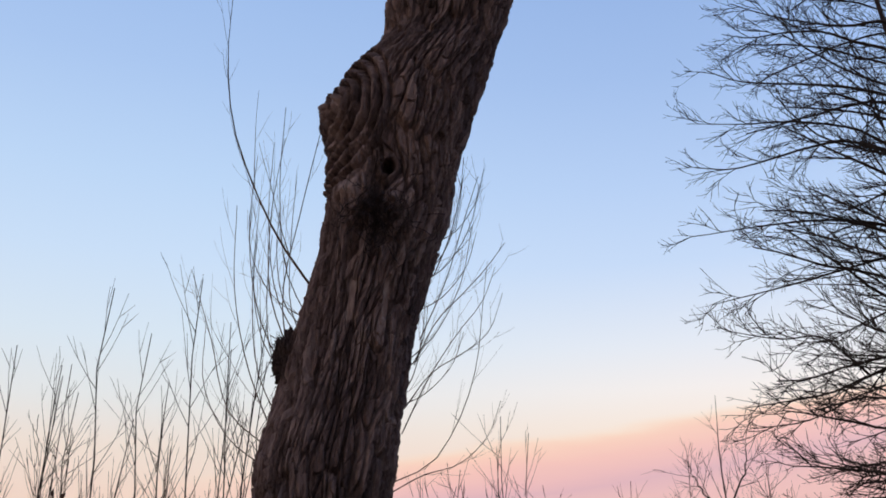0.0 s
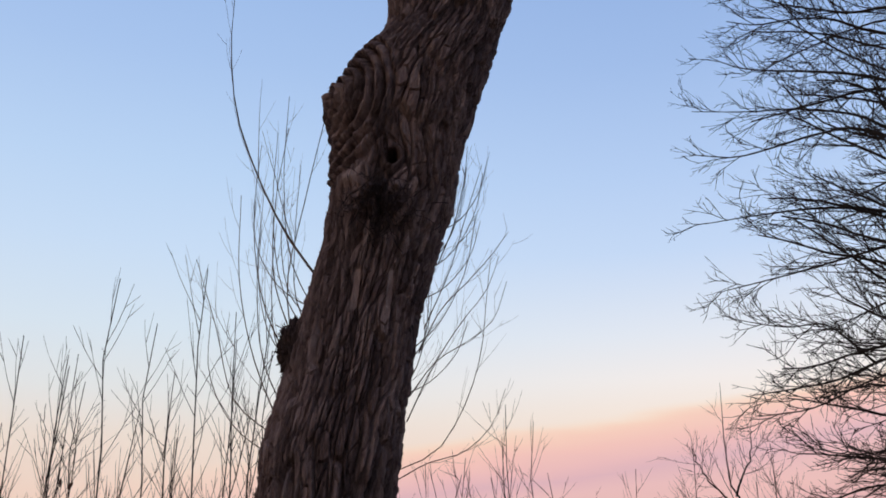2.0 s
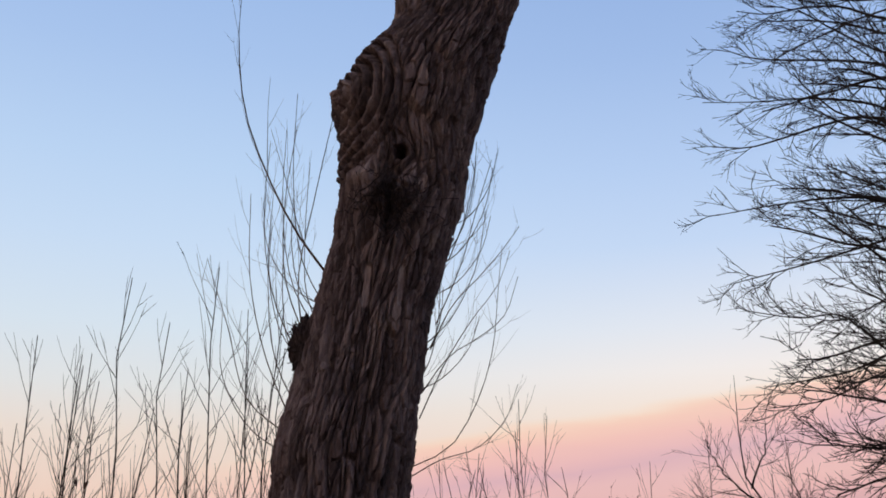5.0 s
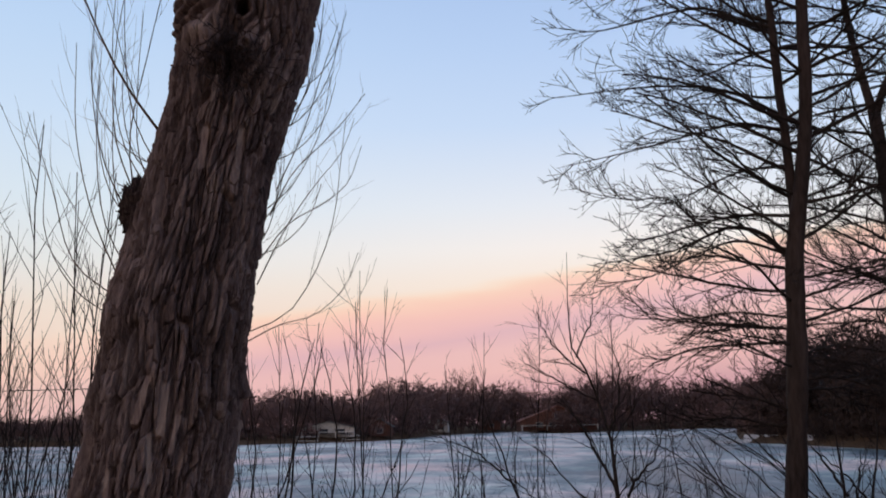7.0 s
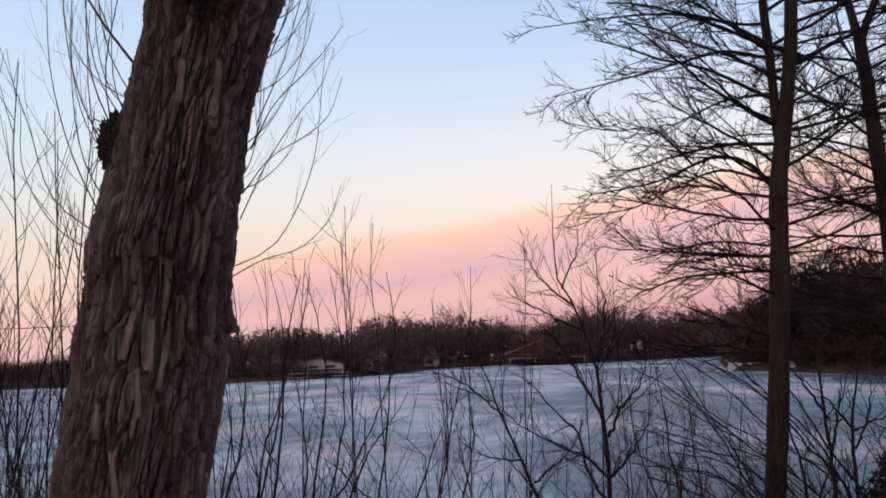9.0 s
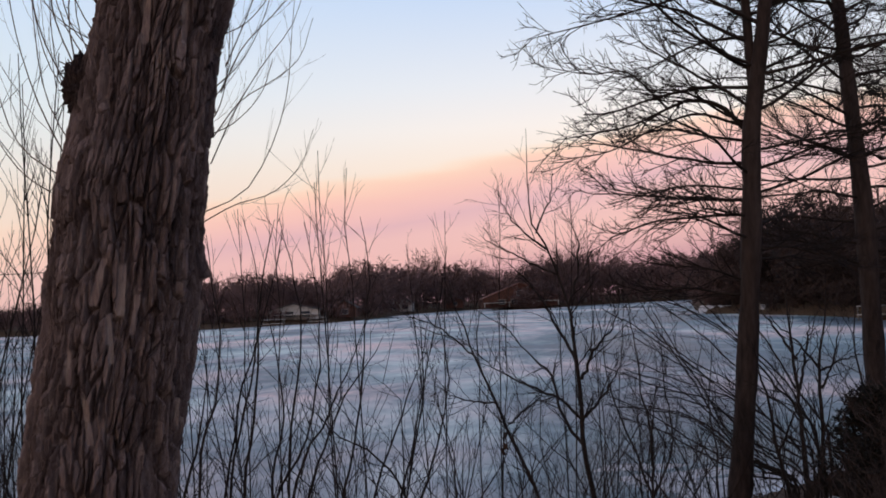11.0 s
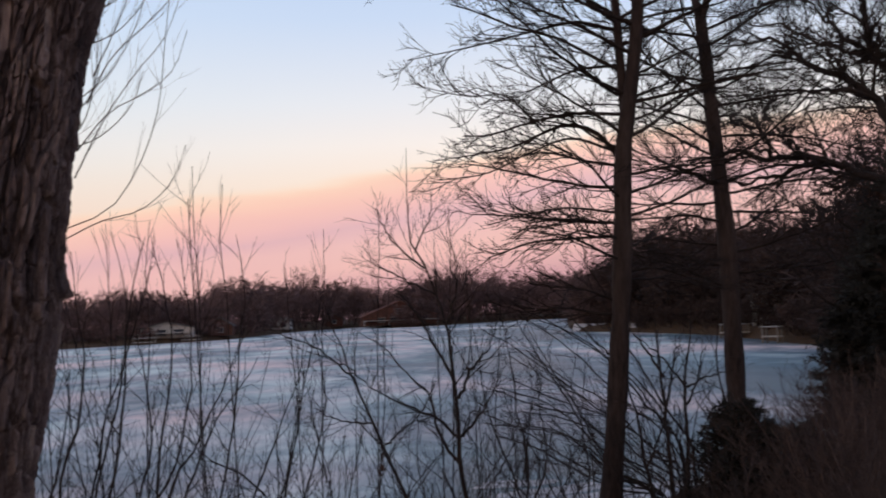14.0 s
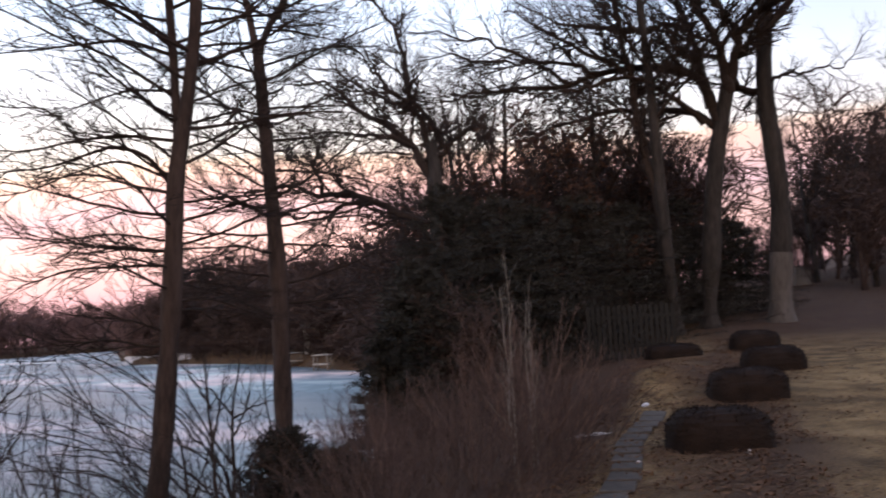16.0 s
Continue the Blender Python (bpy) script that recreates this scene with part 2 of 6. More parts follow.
def bank_ground():
    """Dormant grass and leaf litter, with old snow left on the shore and on the far bank."""
    m, nt, bsdf = material("bank ground", (0.13, 0.1, 0.06), 0.95, 0.15)
    blades = noise_at(nt, 30, 6.0, (1, 1, 1), 0.7)
    tuft = noise_at(nt, 2.2, 4.0)
    wide = noise_at(nt, 0.35, 4.0)
    grass = ramp(nt, [(0.4, (0.06, 0.036, 0.017)), (0.5, (0.17, 0.106, 0.048)), (0.6, (0.34, 0.22, 0.105))])
    nt.links.new(math_node(nt, "MULTIPLY_ADD", blades, 0.4, math_node(nt, "MULTIPLY_ADD", tuft, 0.4, math_node(nt, "MULTIPLY", wide, 0.2))), grass.inputs[0])
    litter = ramp(nt, [(0.3, (0.024, 0.014, 0.01)), (0.55, (0.062, 0.035, 0.023)), (0.8, (0.13, 0.076, 0.046))])
    nt.links.new(math_node(nt, "MULTIPLY_ADD", blades, 0.8, math_node(nt, "MULTIPLY", tuft, 0.2)), litter.inputs[0])
    bed = nt.nodes.new("ShaderNodeAttribute")
    bed.attribute_name = "litter"
    fac = math_node(nt, "ADD", bed.outputs["Fac"], math_node(nt, "MULTIPLY", math_node(nt, "SUBTRACT", tuft, 0.5), 1.2), clamp=True)
    col = mix_color(nt, fac, grass.outputs[0], litter.outputs[0])
    snow = nt.nodes.new("ShaderNodeAttribute")
    snow.attribute_name = "snow"
    lie = nt.nodes.new("ShaderNodeMapRange")
    nt.links.new(math_node(nt, "ADD", snow.outputs["Fac"], math_node(nt, "MULTIPLY_ADD", tuft, 0.9, math_node(nt, "MULTIPLY", wide, 0.6))), lie.inputs[0])
    lie.inputs[1].default_value, lie.inputs[2].default_value = 1.2, 1.3
    col = mix_color(nt, lie.outputs[0], col, (0.62, 0.62, 0.65))
    nt.links.new(col, bsdf.inputs["Base Color"])
    bump(nt, bsdf, math_node(nt, "MULTIPLY_ADD", blades, 0.6, tuft), 0.8, 0.05)
    return m


M_WILLOW = willow_bark()
M_BARK = grained("maple bark", (0.018, 0.0125, 0.0115), (0.066, 0.046, 0.04), 26, (1, 1, 0.25), relief=0.012)
M_OAK = grained("oak bark", (0.013, 0.0115, 0.011), (0.046, 0.04, 0.038), 16, (1, 1, 0.2), relief=0.03)
M_TWIG = grained("bare twigs", (0.014, 0.01, 0.009), (0.036, 0.026, 0.022), 24, relief=0.0, vary=0.3)
M_SHOOT = grained("willow shoots", (0.05, 0.03, 0.022), (0.12, 0.075, 0.05), 20, relief=0.0, rough=0.6)
M_BRUSH = grained("dry brush", (0.034, 0.023, 0.02), (0.095, 0.064, 0.055), 12, relief=0.0, vary=0.3)
M_FANTWIG = grained("reddish twigs", (0.06, 0.04, 0.034), (0.17, 0.112, 0.094), 12, relief=0.0, vary=0.2)
# distance haze is put into this colour: paler than the woods by the inlet
M_HAZETWIG = grained("far woods with haze", (0.03, 0.021, 0.023), (0.205, 0.127, 0.117), 0.5, relief=0.0, coarse=0.05)
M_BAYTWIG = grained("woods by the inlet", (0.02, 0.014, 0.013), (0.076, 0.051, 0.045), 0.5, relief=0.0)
M_NEEDLE = grained("conifer needles", (0.014, 0.0138, 0.0122), (0.044, 0.042, 0.037), 6, relief=0.0, vary=0.3)
M_HEDGE = grained("clipped hedge", (0.006, 0.004, 0.0035), (0.021, 0.013, 0.01), 40, relief=0.02, vary=0.2)
M_ICE = lake_ice()
M_GROUND = bank_ground()
M_LEAF = grained("dead leaves", (0.035, 0.019, 0.013), (0.15, 0.086, 0.052), 9, relief=0.0)
M_DEADLEAF = grained("dark withered leaves", (0.026, 0.014, 0.011), (0.085, 0.045, 0.032), 3, relief=0.0)
M_SNOW = grained("old snow", (0.36, 0.33, 0.32), (0.66, 0.62, 0.6), 5, relief=0.02)
M_STONE = grained("edging stone", (0.04, 0.033, 0.028), (0.088, 0.073, 0.061), 14, relief=0.008, vary=0.3)
M_PALEBARK = grained("worn pale bark", (0.05, 0.045, 0.043), (0.1, 0.09, 0.086), 12, (1, 1, 0.3), relief=0.012)
M_SIDING = grained("brown timber siding", (0.055, 0.026, 0.02), (0.115, 0.053, 0.04), 3, (1, 1, 6), relief=0.01)
M_PICKET = grained("grey picket wood", (0.01, 0.0095, 0.0092), (0.027, 0.026, 0.025), 20, (1, 1, 0.2), relief=0.004, vary=0.3)
M_WHITE = grained("weathered white paint", (0.2, 0.19, 0.18), (0.45, 0.43, 0.41), 2, relief=0.0)
M_ROOF = grained("dark shingles", (0.05, 0.045, 0.045), (0.13, 0.115, 0.11), 3, relief=0.02)
M_RUST = grained("red-brown roof", (0.1, 0.043, 0.032), (0.2, 0.086, 0.062), 2, relief=0.01)
M_FENCE = grained("weathered fence wood", (0.1, 0.09, 0.08), (0.24, 0.22, 0.2), 20, (1, 1, 0.2), relief=0.004, vary=0.3)
M_GLASS = material("window glass", (0.03, 0.035, 0.045), 0.08, 0.5)[0]

# ---- mesh tools ----
def mesh_of(name, verts, quads, mat, smooth=True, tris=None):
    """One mesh from arrays of vertices, four-cornered and three-cornered faces."""
    me = bpy.data.meshes.new(name)
    verts = np.asarray(verts, dtype=np.float32).reshape(-1, 3)
    quads = np.zeros((0, 4), dtype=np.int32) if quads is None else np.asarray(quads, dtype=np.int32).reshape(-1, 4)
    tris = np.zeros((0, 3), dtype=np.int32) if tris is None else np.asarray(tris, dtype=np.int32).reshape(-1, 3)
    me.vertices.add(len(verts))
    me.vertices.foreach_set("co", verts.ravel())
    loops = np.concatenate([quads.ravel(), tris.ravel()])
    starts = np.concatenate([np.arange(len(quads)) * 4, len(quads) * 4 + np.arange(len(tris)) * 3]).astype(np.int32)
    me.loops.add(len(loops))
    me.loops.foreach_set("vertex_index", loops.astype(np.int32))
    me.polygons.add(len(starts))
    me.polygons.foreach_set("loop_start", starts)
    me.polygons.foreach_set("use_smooth", np.full(len(starts), smooth))
    me.update(calc_edges=True)
    me.validate()
    me.materials.append(mat)
    return me


def join(pieces):
    """Several (verts, quads) joined into one pair of arrays."""
    verts, quads, n = [], [], 0
    for v, q in pieces:
        v = np.asarray(v, dtype=float).reshape(-1, 3)
        verts.append(v)
        quads.append(np.asarray(q, dtype=np.int64).reshape(-1, 4) + n)
        n += len(v)
    return np.concatenate(verts), np.concatenate(quads)


def part(name, data, mat, parent, label="", smooth=True):
    """One mesh object under a thing or a part; data is (verts, quads) or a mesh."""
    me = data if isinstance(data, bpy.types.Mesh) else mesh_of(name, data[0], data[1], mat, smooth)
    ob = new(name, me)
    ob.parent = parent
    return tagged(ob, label)


def thing(name, at, label, category, group="", turn=0.0):
    ob = new(name)
    ob.empty_display_size = 0.2
    ob.matrix_basis = pose(at[0], at[1], at[2], 0, 0, turn)
    return tagged(ob, label, category, group)


def tubes(P, R, sides=3):
    """Tapered tubes round N lines of K points: P (N, K, 3), R (N, K)."""
    P, R = np.asarray(P, dtype=float), np.asarray(R, dtype=float)
    if P.ndim == 2:
        P, R = P[None], R[None]
    n, k, _ = P.shape
    T = np.gradient(P, axis=1)
    T /= np.linalg.norm(T, axis=2, keepdims=True) + 1e-9
    up = np.where(np.abs(T[:, :1, 2:3]) > 0.9, np.array([1.0, 0, 0]), np.array([0, 0, 1.0]))
    A = np.cross(T, np.broadcast_to(up, T.shape))
    A /= np.linalg.norm(A, axis=2, keepdims=True) + 1e-9
    B = np.cross(T, A)
    ang = np.arange(sides) * 2 * np.pi / sides
    V = P[:, :, None] + R[:, :, None, None] * (A[:, :, None] * np.cos(ang)[None, None, :, None] + B[:, :, None] * np.sin(ang)[None, None, :, None])
    idx = np.arange(n * k * sides).reshape(n, k, sides)
    a, b = idx[:, :-1], idx[:, 1:]
    Q = np.stack([a, np.roll(a, -1, 2), np.roll(b, -1, 2), b], -1)
    return V.reshape(-1, 3), Q.reshape(-1, 4)


def along(P, R, t):
    """Place, way and radius at the share t (M,) of each line."""
    k = P.shape[1] - 1
    f = np.clip(t * k, 0, k - 1e-6)
    i = f.astype(int)
    w = (f - i)[:, None]
    m = np.arange(len(P))
    a, b = P[m, i], P[m, i + 1]
    d = b - a
    d /= np.linalg.norm(d, axis=1, keepdims=True) + 1e-9
    return a * (1 - w) + b * w, d, R[m, i] * (1 - w[:, 0]) + R[m, i + 1] * w[:, 0]


def spawn(rng, P, R, count, length, angle, rise=0.0, wob=0.12, k=5, start=0.2, end=0.98, ratio=0.55, rmin=0.002, taper=0.35, shrink=0.55, level=None):
    """Side shoots: count on each line, curving up by rise, with a waver. level: pulls them towards the horizontal."""
    n = len(P)
    idx = np.repeat(np.arange(n), count)
    m = len(idx)
    t = start + (end - start) * (np.tile(np.arange(count), n) + rng.random(m)) / count
    at, d, r = along(P[idx], R[idx], t)
    perp = rng.normal(size=(m, 3))
    if level is not None:
        perp[:, 2] *= level
    perp -= (perp * d).sum(1, keepdims=True) * d
    perp /= np.linalg.norm(perp, axis=1, keepdims=True) + 1e-9
    a = np.radians(angle + rng.normal(size=m) * 9)[:, None]
    way = d * np.cos(a) + perp * np.sin(a)
    span = length * (1 - shrink * t) * (0.65 + 0.6 * rng.random(m))
    pts, step = [at], (span / (k - 1))[:, None]
    for j in range(k - 1):
        way = way + rng.normal(size=(m, 3)) * wob
        way[:, 2] += rise
        way /= np.linalg.norm(way, axis=1, keepdims=True)
        pts.append(pts[-1] + way * step)
    r0 = np.maximum(np.minimum(r * ratio, r * 0.9), rmin)
    rad = r0[:, None] * np.linspace(1, taper, k)[None]
    return np.stack(pts, 1), np.maximum(rad, rmin * 0.48)


def smooth_line(points, k):
    """k points on a smooth curve through the given ones (x, y, z[, radius])."""
    p = np.asarray(points, dtype=float)
    s = np.concatenate([[0], np.cumsum(np.linalg.norm(np.diff(p[:, :3], axis=0), axis=1))])
    u = np.linspace(0, s[-1], k)
    g = np.gradient(p, s, axis=0)
    out = []
    for q in u:
        i = min(max(np.searchsorted(s, q) - 1, 0), len(s) - 2)
        h = s[i + 1] - s[i]
        t = (q - s[i]) / h
        out.append((2 * t**3 - 3 * t**2 + 1) * p[i] + (t**3 - 2 * t**2 + t) * h * g[i] + (-2 * t**3 + 3 * t**2) * p[i + 1] + (t**3 - t**2) * h * g[i + 1])
    return np.array(out)


def block(x0, x1, y0, y1, z0, z1, bevel=0.0):
    """A box with its edges eased by a narrow bevel."""
    b = min(bevel, (x1 - x0) / 2.1, (y1 - y0) / 2.1, (z1 - z0) / 2.1)
    if b <= 0:
        v = [(x, y, z) for z in (z0, z1) for x, y in ((x0, y0), (x1, y0), (x1, y1), (x0, y1))]
        return np.array(v), np.array([(0, 3, 2, 1), (4, 5, 6, 7), (0, 1, 5, 4), (1, 2, 6, 5), (2, 3, 7, 6), (3, 0, 4, 7)])
    rings = []
    for z, i in ((z0, b), (z0 + b, 0), (z1 - b, 0), (z1, b)):
        rings += [(x0 + i, y0 + i, z), (x1 - i, y0 + i, z), (x1 - i, y1 - i, z), (x0 + i, y1 - i, z)]
    q = [(0, 3, 2, 1), (12, 13, 14, 15)]
    for r in range(3):
        q += [(4 * r + i, 4 * r + (i + 1) % 4, 4 * r + 4 + (i + 1) % 4, 4 * r + 4 + i) for i in range(4)]
    return np.array(rings), np.array(q)


def value_noise(x, y, seed=0):
    """Smooth noise, 0 to 1, on a plane."""
    xi, yi = np.floor(x).astype(np.int64), np.floor(y).astype(np.int64)
    fx, fy = x - xi, y - yi
    fx, fy = fx * fx * (3 - 2 * fx), fy * fy * (3 - 2 * fy)

    def h(a, b):
        n = (a * 374761393 + b * 668265263 + seed * 1442695041) & 0xFFFFFFFF
        n = ((n ^ (n >> 13)) * 1274126177) & 0xFFFFFFFF
        return ((n ^ (n >> 16)) & 0xFFFF) / 65535.0

    return (h(xi, yi) * (1 - fx) + h(xi + 1, yi) * fx) * (1 - fy) + (h(xi, yi + 1) * (1 - fx) + h(xi + 1, yi + 1) * fx) * fy


def layered(x, y, octaves=4, seed=0):
    return sum(value_noise(x * 2**o, y * 2**o, seed + o) / 2**o for o in range(octaves)) / (2 - 2 ** (1 - octaves))


def cells(x, y, seed=0, jitter=0.85):
    """Cell pattern: the gap to the next cell, and a number for each cell."""
    xi, yi = np.floor(x).astype(np.int64), np.floor(y).astype(np.int64)
    f1, f2, tag = np.full(x.shape, 9.0), np.full(x.shape, 9.0), np.zeros(x.shape)

    def h(a, b, s):
        n = (a * 374761393 + b * 668265263 + (seed + s) * 974634777) & 0xFFFFFFFF
        n = ((n ^ (n >> 13)) * 1274126177) & 0xFFFFFFFF
        return ((n ^ (n >> 16)) & 0xFFFF) / 65535.0

    for dx in (-1, 0, 1):
        for dy in (-1, 0, 1):
            a, b = xi + dx, yi + dy
            d = np.hypot(a + 0.5 + jitter * (h(a, b, 1) - 0.5) - x, b + 0.5 + jitter * (h(a, b, 2) - 0.5) - y)
            near = d < f1
            f2 = np.where(near, f1, np.minimum(f2, d))
            tag = np.where(near, h(a, b, 3), tag)
            f1 = np.where(near, d, f1)
    return f2 - f1, tag


def ease(x, a, b):
    t = np.clip((x - a) / (b - a), 0, 1)
    return t * t * (3 - 2 * t)


# ---- the land: bank, lake and far shore in one sheet ----
SHORE_AZ = (-90, -60, -40, -26, -15.8, -10, -6.6, -4.5, -2.3, 0.6, 2.3, 3.4, 4.2, 5.6, 7.6, 11.0, 14.5, 15.1, 15.5, 17.7, 20.4, 23.5, 26.0, 28.2, 30.6, 36, 42, 50, 90)
SHORE_D = (300, 320, 310, 250, 214, 225, 236, 265, 330, 380, 405, 345, 332, 335, 365, 400, 430, 420, 163, 153, 137, 122, 104, 90, 82, 66, 55, 48, 45)


def shore(az):
    return np.interp(az, SHORE_AZ, SHORE_D)


def land(x, y):
    """Height of the ground."""
    x, y = np.asarray(x, dtype=float), np.asarray(y, dtype=float)
    s, w = 0.788 * x + 0.616 * y, -0.616 * x + 0.788 * y
    # last term: an unseen hill behind the camera, added to block low sky light
    lawn = 0.047 * np.clip(s - 7.0, 0, 18) + 0.085 * np.clip(s - 25.0, 0, 30) + 0.02 * np.clip(s - 55.0, 0, 300) + 6.0 * ease(w, -5.0, -34.0)
    k = ease(w, 0.6, 15.0) * 1.25
    z = lawn * (1 - k) + (LAKE - 0.1) * k
    z = np.maximum(z, LAKE - 1.2)
    d, az = np.hypot(x, y), np.degrees(np.arctan2(x, y))
    past = d - shore(az)
    rise = LAKE - 1.2 + 1.2 * ease(past, -6, 0) + (1.25 + 0.1 * ease(az, 16.0, 20.0)) * ease(past, 0, 8) + 2.2 * ease(past, 12, 90)
    far = (np.abs(az) < 90) & (d > 30)
    z = np.where(far, np.maximum(z, rise), z)
    z = z + 0.34 * np.exp(-((x - 11.3) ** 2 + (y - 9.95) ** 2) / 1.3)
    z = z + 0.05 * (layered(x * 0.9, y * 0.9, 3, 5) - 0.5) + 0.12 * (layered(x * 0.18, y * 0.18, 2, 9) - 0.5)
    return z


def build_ground():
    az = np.radians(np.concatenate([np.linspace(-180, -45, 46)[:-1], np.linspace(-45, 75, 261), np.linspace(75, 180, 36)[1:-1]]))
    rr = np.concatenate([np.linspace(0.3, 30, 110), np.geomspace(30.5, 470, 110), np.geomspace(490, 4500, 24)])
    A, Rr = np.meshgrid(az, rr)
    X, Y = Rr * np.sin(A), Rr * np.cos(A)
    Z = land(X, Y)
    n, m = X.shape
    V = np.stack([X, Y, Z], -1).reshape(-1, 3)
    i = np.arange(n * m).reshape(n, m)
    a, b = i[:-1], i[1:]
    Q = np.stack([a, b, np.roll(b, -1, 1), np.roll(a, -1, 1)], -1).reshape(-1, 4)
    V = np.concatenate([V, [[0, 0, float(land(0, 0))]]])
    hub = n * m
    T = np.stack([i[0], np.roll(i[0], -1), np.full(m, hub)], -1)[:, [0, 1, 2]]
    me = mesh_of("ground", V, Q[:, ::-1], M_GROUND, True, T[:, ::-1])
    s, w = 0.788 * V[:, 0] + 0.616 * V[:, 1], -0.616 * V[:, 0] + 0.788 * V[:, 1]
    litter = np.maximum(0.85 * np.exp(-((w + 0.1 + 1.2 * (layered(V[:, 0] * 0.7, V[:, 1] * 0.7, 3, 15) - 0.5)) / 0.75) ** 2), np.maximum(ease(w, 1.1, 1.5) * np.where(np.hypot(V[:, 0], V[:, 1]) < 45, 0.95, 0.8), 0.95 * ease(s, 19, 27) * ease(w, 3.0, 0.0)))
    snow = 0.8 * ease(V[:, 2], LAKE + 1.7, LAKE + 0.3) * (np.hypot(V[:, 0], V[:, 1]) < 60)
    for name, val in (("litter", litter), ("snow", snow)):
        me.attributes.new(name, "FLOAT", "POINT").data.foreach_set("value", val.astype(np.float32))
    tagged(new("ground", me), "dormant brown grass and leaf litter on a lakeside bank", "ground", kind="structure")


def build_lake():
    az = np.radians(np.linspace(-100, 80, 240))
    rr = np.concatenate([np.linspace(9, 60, 90), np.geomspace(61, 480, 60)])
    A, Rr = np.meshgrid(az, rr)
    X, Y = Rr * np.sin(A), Rr * np.cos(A)
    Z = LAKE + 0.03 * (layered(X * 0.25, Y * 0.6, 3, 3) - 0.5)
    n, m = X.shape
    i = np.arange(n * m).reshape(n, m)
    Q = np.stack([i[:-1, :-1], i[:-1, 1:], i[1:, 1:], i[1:, :-1]], -1).reshape(-1, 4)
    me = mesh_of("water", np.stack([X, Y, Z], -1).reshape(-1, 3), Q, M_ICE)
    tagged(new("water", me), "frozen lake under old wind-streaked snow and ice", "lake", kind="structure")


build_ground()
build_lake()


# ---- the old willow beside the camera ----
W_RIGHT, W_AWAY = np.array([0.9659, 0.2588, 0.0]), np.array([-0.2588, 0.9659, 0.0])
W_FOOT = np.array([-0.8, 2.95, 0.0])
# height, outer edge on one side, outer edge on the other
W_OUTLINE = [(-0.8, -1.0, 0.12), (0.0, -0.78, -0.02), (0.6, -0.66, -0.1), (1.01, -0.556, -0.107), (1.19, -0.53, -0.1), (1.3, -0.514, -0.082), (1.45, -0.495, -0.055), (1.6, -0.468, -0.026), (1.72, -0.462, -0.008),
             (1.85, -0.438, -0.002), (1.99, -0.438, 0.02), (2.13, -0.4, 0.034), (2.26, -0.366, 0.051), (2.44, -0.329, 0.072), (2.54, -0.307, 0.097), (2.71, -0.272, 0.136), (2.85, -0.256, 0.182), (2.98, -0.25, 0.206),
             (3.12, -0.253, 0.226), (3.22, -0.285, 0.264), (3.27, -0.292, 0.276), (3.312, -0.272, 0.286), (3.34, -0.243, 0.293), (3.41, -0.206, 0.316), (3.49, -0.158, 0.341), (3.55, -0.1, 0.362), (3.62, -0.05, 0.382),
             (3.76, -0.055, 0.428), (4.2, 0.05, 0.52), (5.0, 0.28, 0.68), (6.2, 0.66, 0.96)]
# strips where the outer bark has split away: across and height of both ends, half width
W_STRIPS = [((-0.028, 2.57), (-0.036, 2.44), 0.01), ((-0.136, 2.57), (-0.148, 2.425), 0.012), ((-0.276, 1.77), (-0.312, 1.625), 0.012), ((-0.225, 1.75), (-0.236, 1.59), 0.014), ((-0.268, 1.6), (-0.262, 1.455), 0.009),
            ((-0.185, 1.66), (-0.205, 1.54), 0.009), ((-0.34, 1.36), (-0.325, 1.22), 0.01), ((-0.38, 1.5), (-0.385, 1.4), 0.009)]


def willow_at(u, away, z):
    return W_FOOT + W_RIGHT * u + W_AWAY * away + np.array([0, 0, z])


